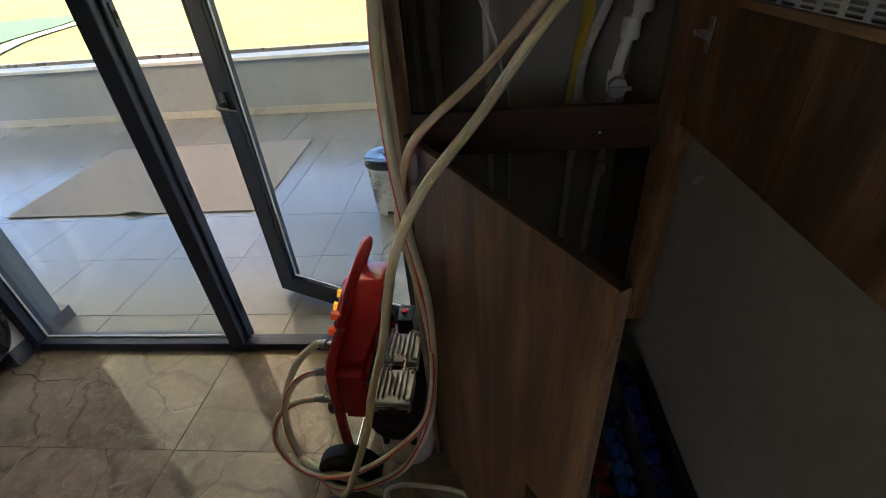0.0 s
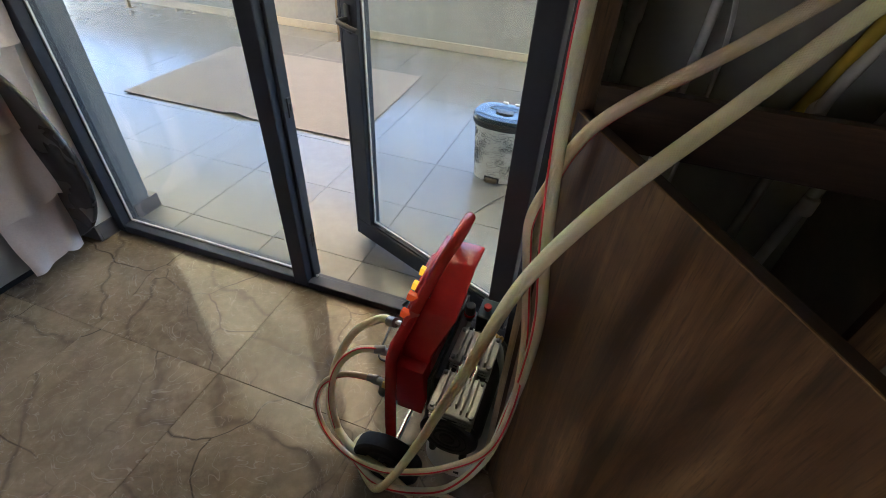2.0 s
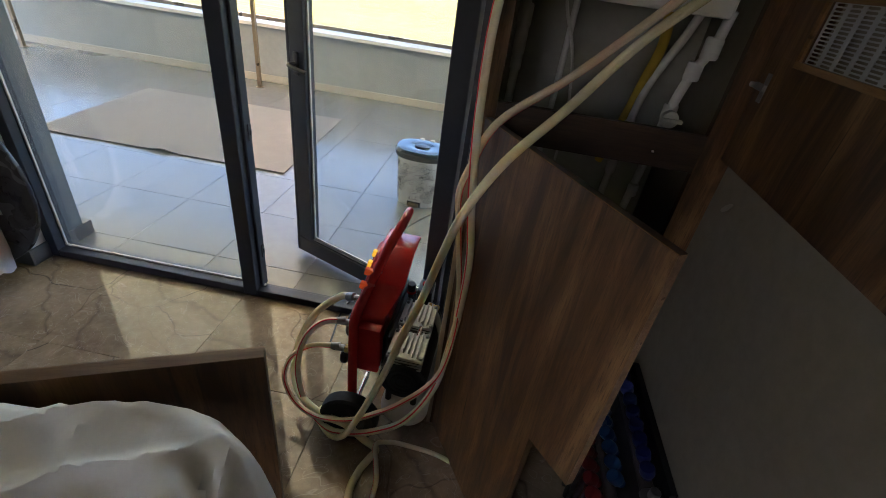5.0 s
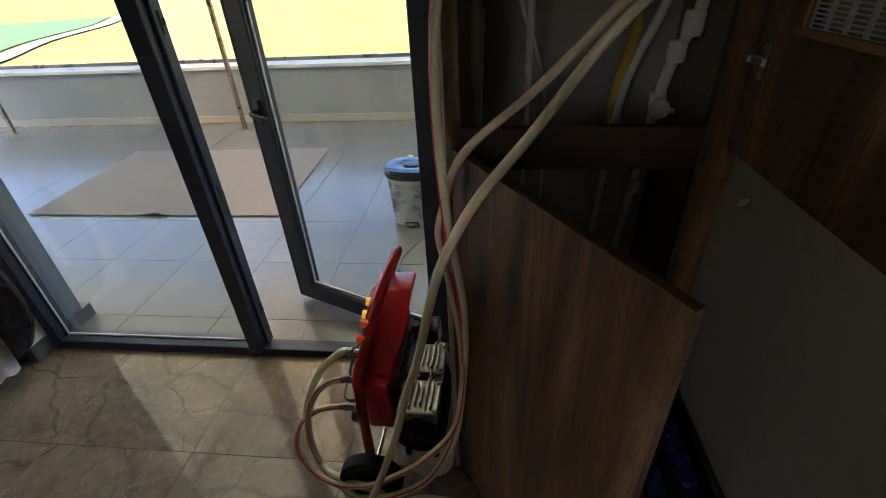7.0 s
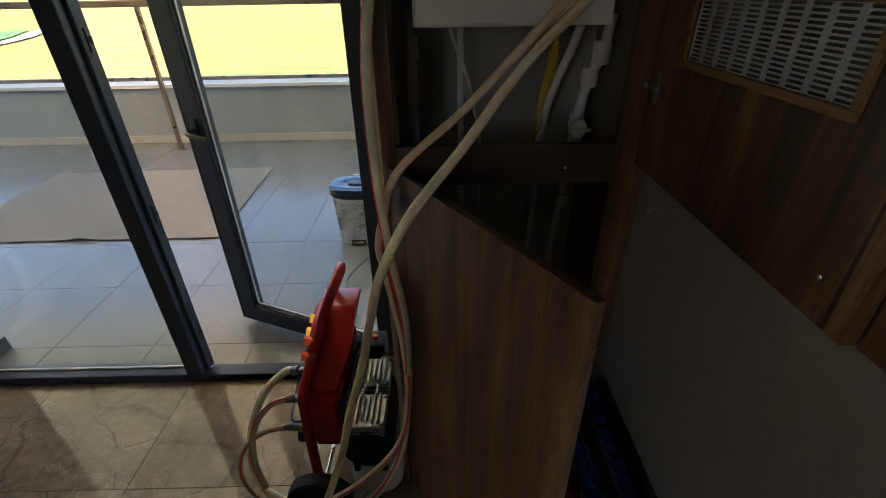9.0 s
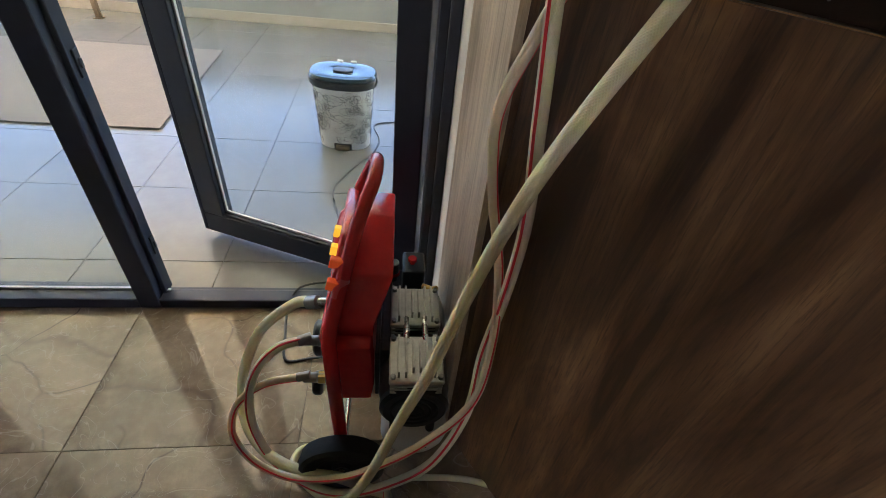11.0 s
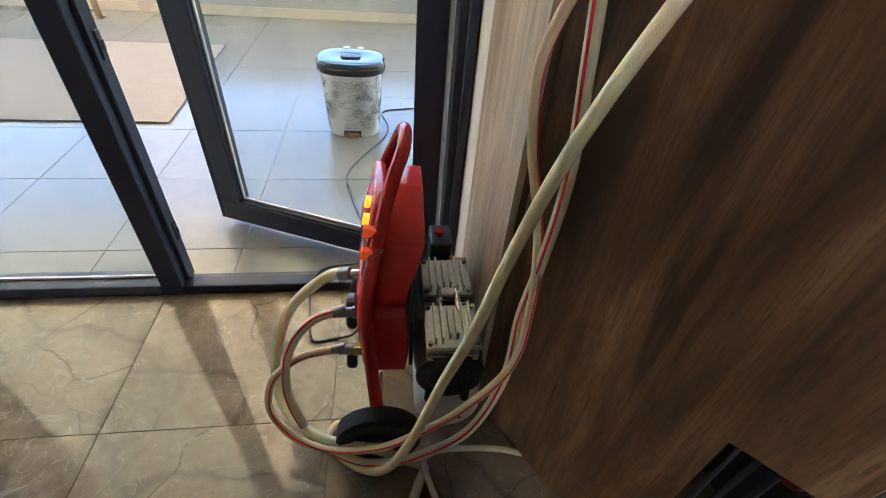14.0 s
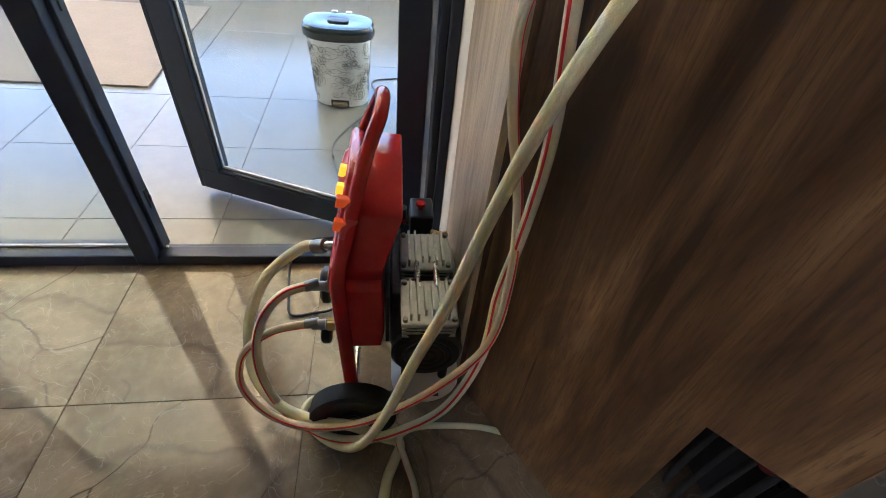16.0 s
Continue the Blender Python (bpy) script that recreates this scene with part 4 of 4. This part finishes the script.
# air tank lying along y
def capsule(r, half, x, y, z):
    prof = [(0, -half)]
    for k in range(1, 7):
        a = k / 6 * math.pi / 2
        prof.append((r * math.sin(a), -half + 0.05 * (1 - math.cos(a))))
    prof += [(p, -q) for p, q in prof[::-1]]
    return turned(prof, 36, Matrix.Translation((x, y, z)) @ Matrix.Rotation(radians(90), 4, "X"))
part("air_tank", M(capsule(0.088, 0.225, 0.858, -0.372, 0.118)), TANK, machine, "white lacquered air tank", True)
part("tank_mark", M(box(0.875, -0.598, 0.115, 0.89, -0.588, 0.122)), BLACK, machine, "small dark mark")
# motor along y between the two cylinders
mx, mz = 0.848, 0.312
part("motor", M(turned([(0, -0.15), (0.070, -0.15), (0.080, -0.142), (0.083, -0.05), (0.083, 0.13), (0.076, 0.148), (0, 0.148)], 32, Matrix.Translation((mx, -0.43, mz)) @ Matrix.Rotation(radians(90), 4, "X"))), MOTOR, machine, "dark motor body", True)
for y0, y1 in ((-0.577, -0.606), (-0.283, -0.262)):
    cover = M(rod((mx, y0, mz), (mx, y1, mz), 0.081, 32, 0.008))
    fan = part("fan_cover", cover, BLACK, machine, "black perforated fan cover", True)
    for k in range(3):
        ring_r = 0.020 + 0.017 * k
        part("fan_ring", M(turned([(ring_r - 0.003, 0), (ring_r + 0.003, 0), (ring_r + 0.002, 0.003), (ring_r - 0.002, 0.003), (ring_r - 0.003, 0)], 28, Matrix.Translation((mx, y1, mz)) @ Matrix.Rotation(radians(90), 4, "X"))), RUBBER, fan)
for sx in (-0.045, 0.045):
    for y in (-0.585, -0.28):
        part("motor_foot", M(rod((mx + sx, y, mz - 0.05), (mx + sx, y, 0.195), 0.011)), RUBBER, machine, "black rubber motor foot", True)


def cylinder_head(yc):
    cyl = part("cylinder", M(box(mx - 0.054, yc - 0.055, mz + 0.03, mx + 0.054, yc + 0.055, 0.412, 0.008)), MOTOR, machine, "dark finned cylinder")
    for k in range(4):
        z = 0.362 + 0.012 * k
        part("cooling_fin", M(box(mx - 0.058, yc - 0.059, z, mx + 0.058, yc + 0.059, z + 0.004, 0.001)), CAST, cyl)
    head = part("cylinder_head", M(box(mx - 0.061, yc - 0.063, 0.412, mx + 0.061, yc + 0.063, 0.425, 0.004)), CAST, machine, "cast aluminium cylinder head")
    for k in range(6):
        x = mx - 0.040 + 0.016 * k
        long_ = 0.052 if k in (0, 1, 4, 5) else 0.04
        part("fin", M(box(x - 0.0025, yc - long_, 0.424, x + 0.0025, yc + long_, 0.446, 0.001)), CAST, head)
    for sx in (-0.052, 0.052):
        for sy in (-0.052, 0.052):
            part("bolt", M(join(rod((mx + sx, yc + sy, 0.423), (mx + sx, yc + sy, 0.434), 0.006, 12), rod((mx + sx, yc + sy, 0.434), (mx + sx, yc + sy, 0.4345), 0.003, 6))), STRIKE, head, "dull bolt head")
cylinder_head(-0.542)
cylinder_head(-0.383)
for x in (mx - 0.022, mx + 0.022):
    part("link_pipe", M(rod((x, -0.50, 0.42), (x, -0.42, 0.42), 0.008)), STEEL, machine, "bright link pipe", True)
part("mounting_plate", M(box(0.754, -0.52, 0.245, 0.764, -0.17, 0.41, 0.002)), BLACK, machine, "black mounting plate behind the housing")
part("drive_box", M(box(0.765, -0.50, 0.26, 0.79, -0.22, 0.40, 0.006)), MOTOR, machine, "dark junction box beside the motor")
part("pressure_switch", M(box(0.815, -0.285, 0.36, 0.875, -0.20, 0.45, 0.006)), BLACK, machine, "black pressure switch box")
part("red_button", M(join(rod((0.841, -0.25, 0.45), (0.841, -0.25, 0.462), 0.007), rod((0.841, -0.25, 0.46), (0.841, -0.25, 0.47), 0.012))), RED, machine, "red push button", True)
part("regulator", M(join(rod((0.79, -0.26, 0.40), (0.79, -0.26, 0.43), 0.013), rod((0.79, -0.26, 0.428), (0.79, -0.26, 0.462), 0.016))), BLACK, machine, "black regulator knob", True)
part("regulator_ring", M(rod((0.79, -0.26, 0.42), (0.79, -0.26, 0.43), 0.018)), RED, machine, "red collar", True)
part("relief_valve", M(join(rod((0.87, -0.29, 0.405), (0.90, -0.31, 0.41), 0.008), rod((0.90, -0.31, 0.41), (0.905, -0.314, 0.412), 0.013, 8))), BRASS, machine, "brass relief valve", True)
part("air_line", M(tube([(0.87, -0.30, 0.40), (0.91, -0.33, 0.38), (0.925, -0.38, 0.3), (0.91, -0.40, 0.22)], 0.012, 12, 6)), TANK, machine, "pale air line to the tank", True)
part("mains_lead", M(tube([(0.625, -0.247, 0.120), (0.585, -0.240, 0.030), (0.523, -0.238, 0.006), (0.452, -0.244, 0.006), (0.431, -0.149, 0.006), (0.416, -0.027, 0.008), (0.440, 0.033, 0.045), (0.485, 0.073, 0.042), (0.573, 0.111, 0.022), (0.645, 0.163, -0.004)], 0.0045, 8, 8)), BLACK, machine, "black mains lead", True)

# ---- hoses ----
def hose(label, pts, r, material, stripe=None, twist=0.0):
    ob = thing("hose", label, "hose", "hoses of the machine", at=pts[0])
    o = Vector(pts[0])
    q = [Vector(p) - o for p in pts]
    part("skin", tube(q, r, 16, 9), material, ob, "", True)
    ends = [(q[0], (q[1] - q[0]).normalized()), (q[-1], (q[-2] - q[-1]).normalized())]
    for a, way in ends:
        part("coupling", rod(a - way * 0.012, a + way * 0.02, r * 1.18, 20, 0.001), STRIKE, ob, "dull metal end sleeve", True)
    if stripe is not None:
        part("stripe", tube(q, r * 0.28, 8, 9, stripe, r * 0.84, twist), STRIPE, ob, "thin red stripe", True)
    return ob
hose("thick beige reinforced hose rising from the floor to the boiler", [(1.515, -0.480, 1.705), (1.404, -0.501, 1.557), (1.266, -0.531, 1.423), (1.147, -0.570, 1.274), (1.041, -0.650, 1.168), (0.974, -0.661, 1.037), (0.937, -0.645, 0.901), (0.904, -0.640, 0.760), (0.860, -0.664, 0.616), (0.819, -0.655, 0.454), (0.760, -0.681, 0.284), (0.705, -0.674, 0.147), (0.642, -0.623, 0.045), (0.589, -0.576, 0.018), (0.552, -0.529, 0.016), (0.565, -0.490, 0.016), (0.605, -0.479, 0.016)], 0.0107, HOSE_BEIGE)
hose("milky clear hose with red stripe rising beside the door jamb", [(1.062, -0.420, 2.230), (1.046, -0.450, 1.975), (1.016, -0.476, 1.710), (0.969, -0.507, 1.468), (0.966, -0.539, 1.246), (0.983, -0.557, 1.035), (1.006, -0.549, 0.847), (1.006, -0.538, 0.662), (0.994, -0.533, 0.497), (0.971, -0.588, 0.362), (0.900, -0.641, 0.247), (0.802, -0.656, 0.175), (0.705, -0.650, 0.124), (0.615, -0.602, 0.057), (0.523, -0.552, 0.087), (0.477, -0.513, 0.180), (0.473, -0.483, 0.275), (0.499, -0.458, 0.353), (0.547, -0.437, 0.402), (0.607, -0.415, 0.405)], 0.0108, HOSE_WHITE, 3.4, -0.5)
hose("amber clear reinforced hose curving from the boiler down to the machine", [(1.520, -0.640, 1.790), (1.400, -0.598, 1.625), (1.278, -0.550, 1.477), (1.153, -0.497, 1.331), (1.013, -0.513, 1.210), (0.966, -0.483, 1.083), (0.947, -0.474, 1.001), (0.955, -0.466, 0.920), (0.969, -0.474, 0.839), (0.994, -0.517, 0.710), (1.000, -0.557, 0.559), (0.972, -0.602, 0.424), (0.880, -0.626, 0.310), (0.784, -0.633, 0.225), (0.690, -0.628, 0.157), (0.576, -0.604, 0.111), (0.483, -0.568, 0.121), (0.432, -0.531, 0.178), (0.431, -0.495, 0.228), (0.460, -0.478, 0.270), (0.519, -0.469, 0.312), (0.605, -0.465, 0.330)], 0.0093, HOSE_AMBER, 1.2, 1.5)
hose("thick beige hose looping from the machine across the floor", [(0.625, -0.366, 0.478), (0.575, -0.347, 0.452), (0.483, -0.336, 0.350), (0.438, -0.375, 0.263), (0.428, -0.423, 0.195), (0.445, -0.481, 0.139), (0.502, -0.540, 0.108), (0.596, -0.586, 0.102), (0.683, -0.601, 0.096), (0.752, -0.609, 0.045), (0.803, -0.618, 0.016), (0.787, -0.662, 0.014), (0.767, -0.716, 0.014), (0.764, -0.805, 0.014), (0.836, -0.973, 0.014), (0.957, -1.062, 0.014)], 0.0132, HOSE_BEIGE)
hose("thin clear hose with red stripe lying on the floor", [(1.141, -0.625, 0.010), (1.023, -0.586, 0.010), (0.904, -0.574, 0.010), (0.839, -0.578, 0.012), (0.802, -0.614, 0.037), (0.817, -0.663, 0.012), (0.836, -0.727, 0.010), (0.845, -0.821, 0.010), (0.907, -1.018, 0.010), (1.007, -1.116, 0.010)], 0.0085, HOSE_WHITE, 1.6)

# ---- left corner: steel appliance, cloth and round lacquered disc ----
fridge = thing("refrigerator", "tall grey steel refrigerator standing against the wall", "refrigerator", at=(-1.125, -0.19, 0.0))
part("body", box(-0.62, -0.75, 0.03, -0.03, 0.0, 1.75, 0.006), STEEL_DOOR, fridge)
part("front_door", box(-0.028, -0.75, 0.05, 0.0, 0.0, 1.2, 0.008), STEEL_DOOR, fridge, "brushed grey steel door")
part("upper_door", box(-0.028, -0.75, 1.21, 0.0, 0.0, 1.75, 0.008), STEEL_DOOR, fridge, "brushed grey steel door")
part("plinth", box(-0.6, -0.73, 0.0, -0.04, -0.02, 0.03), BLACK, fridge)


def disc_mesh():
    """An upright oval board with a rounded rim."""
    ring = [(0.5 * math.cos(2 * math.pi * k / 72), 0.46 * math.sin(2 * math.pi * k / 72)) for k in range(72)]
    return prism([(x, z + 0.465) for x, z in ring], -0.012, 0.012, "y", 0.006)
disc = disc_mesh()
tagged(add("oval_board", disc, DARK_LEATHER, None, True), "dark lacquered oval board leaning against the white wall", "board")
bpy.data.objects["oval_board"].matrix_world = Matrix.Translation((-1.37, -0.10, 0.0))


def drape(k, top, low, y_top, y_low):
    """One tier of hanging cloth with a soft scalloped hem."""
    bm = bmesh.new()
    nu, nv = 44, 30
    rows = []
    for j in range(nv + 1):
        v = j / nv
        row = []
        for i in range(nu + 1):
            u = i / nu
            hem = low + 0.05 * (1 - abs(math.sin(u * 5.2 + k))) * u
            z = top + (hem - top) * v
            flare = 0.030 * v ** 2
            fold = 0.016 * math.sin(u * 11 + 1.7 * k + 1.2 * v) * (0.35 + 0.65 * v) + 0.010 * noise.noise((u * 4, z * 6, k))
            x = -1.036 + flare + fold + 0.004 * (3 - k)
            y = -0.55 + (0.55 + y_top + (y_low - y_top) * v) * u + 0.008 * noise.noise((u * 5, z * 7, 9 + k))
            row.append(bm.verts.new((x, y, z)))
        rows.append(row)
    for a, b in zip(rows, rows[1:]):
        for i in range(nu):
            bm.faces.new((a[i], a[i + 1], b[i + 1], b[i]))
    got = bmesh.ops.extrude_face_region(bm, geom=bm.faces[:])
    bmesh.ops.translate(bm, vec=(-0.003, 0.002, 0), verts=[g for g in got["geom"] if isinstance(g, bmesh.types.BMVert)])
    bmesh.ops.recalc_face_normals(bm, faces=bm.faces)
    return bm
cloth = tagged(new("hanging_cloth"), "dusty pink cloth with ruffled tiers hanging over the refrigerator", "cloth")
cloth.location = (-0.065, 0.185, 0.0)
for k, tier in enumerate(((1.62, 0.90, -0.10, -0.15), (1.0, 0.62, -0.15, -0.215), (0.72, 0.30, -0.195, -0.265), (0.40, 0.045, -0.25, -0.315))):
    part("tier", drape(k, *tier), FABRIC, cloth, "", True)

# ---- board and ironing board behind the camera's line ----
BT = Matrix.Translation((0.779, -1.188, 0.0)) @ Matrix.Rotation(math.atan2(-0.109, -0.246), 4, "Z")
loose = tagged(new("loose_panel"), "loose dark walnut board standing upright on the floor", "board")
loose.matrix_world = BT
part("panel", box(0.0, -0.009, 0.0, 0.9, 0.009, 1.075, 0.001), WALNUT, loose)
part("edge_band", box(0.0, -0.0092, 1.0752, 0.9, 0.0092, 1.0762), EDGE_BAND, loose, "lighter brown edge band")


def ironing_cover():
    """A rounded end of a padded board under wrinkled cotton."""
    bm = bmesh.new()
    n, k = 150, 84
    rows = []
    for j in range(k + 1):
        row = []
        for i in range(n + 1):
            u, w = i / n * 1.06, (j / k - 0.5) * 0.40
            edge = 0.17 if u > 0.12 else 0.05 + 0.12 * math.sqrt(max(0, 1 - ((0.12 - u) / 0.12) ** 2))
            inside = min(edge - abs(w), u + 0.0)
            drop = 0.0 if inside > 0.03 else ((0.03 - inside) / 0.06) ** 1.6 * 0.12
            z = 1.098 - drop
            z += 0.010 * noise.noise((u * 8 + w * 5, w * 12, 1.0))
            z += 0.004 * (1 - abs(noise.noise((u * 14 + w * 9, w * 26 - u * 10, 3.0)))) ** 4
            bend = 0.25 * noise.noise((u * 6, w * 6, 7.0))
            for turn, size in ((0.5, 0.011), (-0.9, 0.008), (1.6, 0.006)):
                along, across = u * math.cos(turn) + w * math.sin(turn), -u * math.sin(turn) + w * math.cos(turn) + bend * 0.2
                z += size * (1 - abs(noise.noise((along * 5, across * 17, turn)))) ** 5
            z -= 0.03 * math.exp(-((u - 0.035 - 0.5 * max(-w - 0.05, 0)) / 0.009) ** 2) * math.exp(-((w + 0.02) / 0.07) ** 4)
            row.append(bm.verts.new((u, w, z)))
        rows.append(row)
    for a, b in zip(rows, rows[1:]):
        for i in range(n):
            bm.faces.new((a[i], a[i + 1], b[i + 1], b[i]))
    got = bmesh.ops.extrude_face_region(bm, geom=bm.faces[:])
    bmesh.ops.translate(bm, vec=(0, 0, -0.003), verts=[g for g in got["geom"] if isinstance(g, bmesh.types.BMVert)])
    bmesh.ops.recalc_face_normals(bm, faces=bm.faces)
    return bm
iron = tagged(new("ironing_board"), "padded board with a rounded end under wrinkled white cotton", "ironing board")
iron.matrix_world = Matrix.Translation((0.874, -1.421, 0.0)) @ Matrix.Rotation(math.atan2(-0.078, -0.296), 4, "Z")
part("cover", ironing_cover(), FABRIC_WHITE, iron, "wrinkled white cotton cover", True)
part("deck", box(0.03, -0.14, 1.02, 1.05, 0.14, 1.045, 0.004), STRIKE, iron)
for s in (-1, 1):
    part("leg", tube([(0.12, s * 0.1, 0.012), (0.5, s * 0.1, 0.5), (0.9, s * 0.1, 1.02)], 0.011, 10, 4), STEEL, iron)
    part("leg", tube([(0.9, s * 0.08, 0.012), (0.5, s * 0.08, 0.5), (0.12, s * 0.08, 1.02)], 0.011, 10, 4), STEEL, iron)

# ---- floor tiles ----
def tile_mesh(name, w, d, h, material, bevel=0.0007):
    bm = box(-w / 2, -d / 2, -h, w / 2, d / 2, 0, 0)
    bmesh.ops.bevel(bm, geom=[e for e in bm.edges if all(v.co.z > -1e-6 for v in e.verts)], offset=bevel, segments=1, affect="EDGES")
    me = bpy.data.meshes.new(name)
    bm.to_mesh(me)
    bm.free()
    me.materials.append(material)
    return me


def lay(parent, mesh_of, xs, ys, z, joint, rng, jitter=0.0004):
    cache = {}
    for a, b in zip(xs, xs[1:]):
        for c, d in zip(ys, ys[1:]):
            key = (round(b - a, 4), round(d - c, 4))
            if key not in cache:
                cache[key] = mesh_of(b - a - joint, d - c - joint)
            t = new("tile", cache[key])
            t.parent = parent
            t.location = ((a + b) / 2, (c + d) / 2, z + rng.uniform(-jitter, jitter))
rng = random.Random(11)
xs = [-3.0] + [-0.055 + 0.608 * k for k in range(-4, 3)] + [1.575]
ys = [-4.0] + [-0.46 - 0.608 * k for k in range(5, -1, -1)] + [SILL_Y]
lay(floor, lambda w, d: tile_mesh("tile", w, d, 0.004, MARBLE), xs, ys, 0.0, 0.0016, rng)
xs = [0.14 + 0.51 * k for k in range(-14, 12)]
ys = [FRAME_Y] + [0.311 + 0.526 * k for k in range(0, 7)] + [3.818]
lay(terrace, lambda w, d: tile_mesh("tile", w, d, 0.004, TERRACE_TILE), xs, ys, TZ, 0.0024, rng)
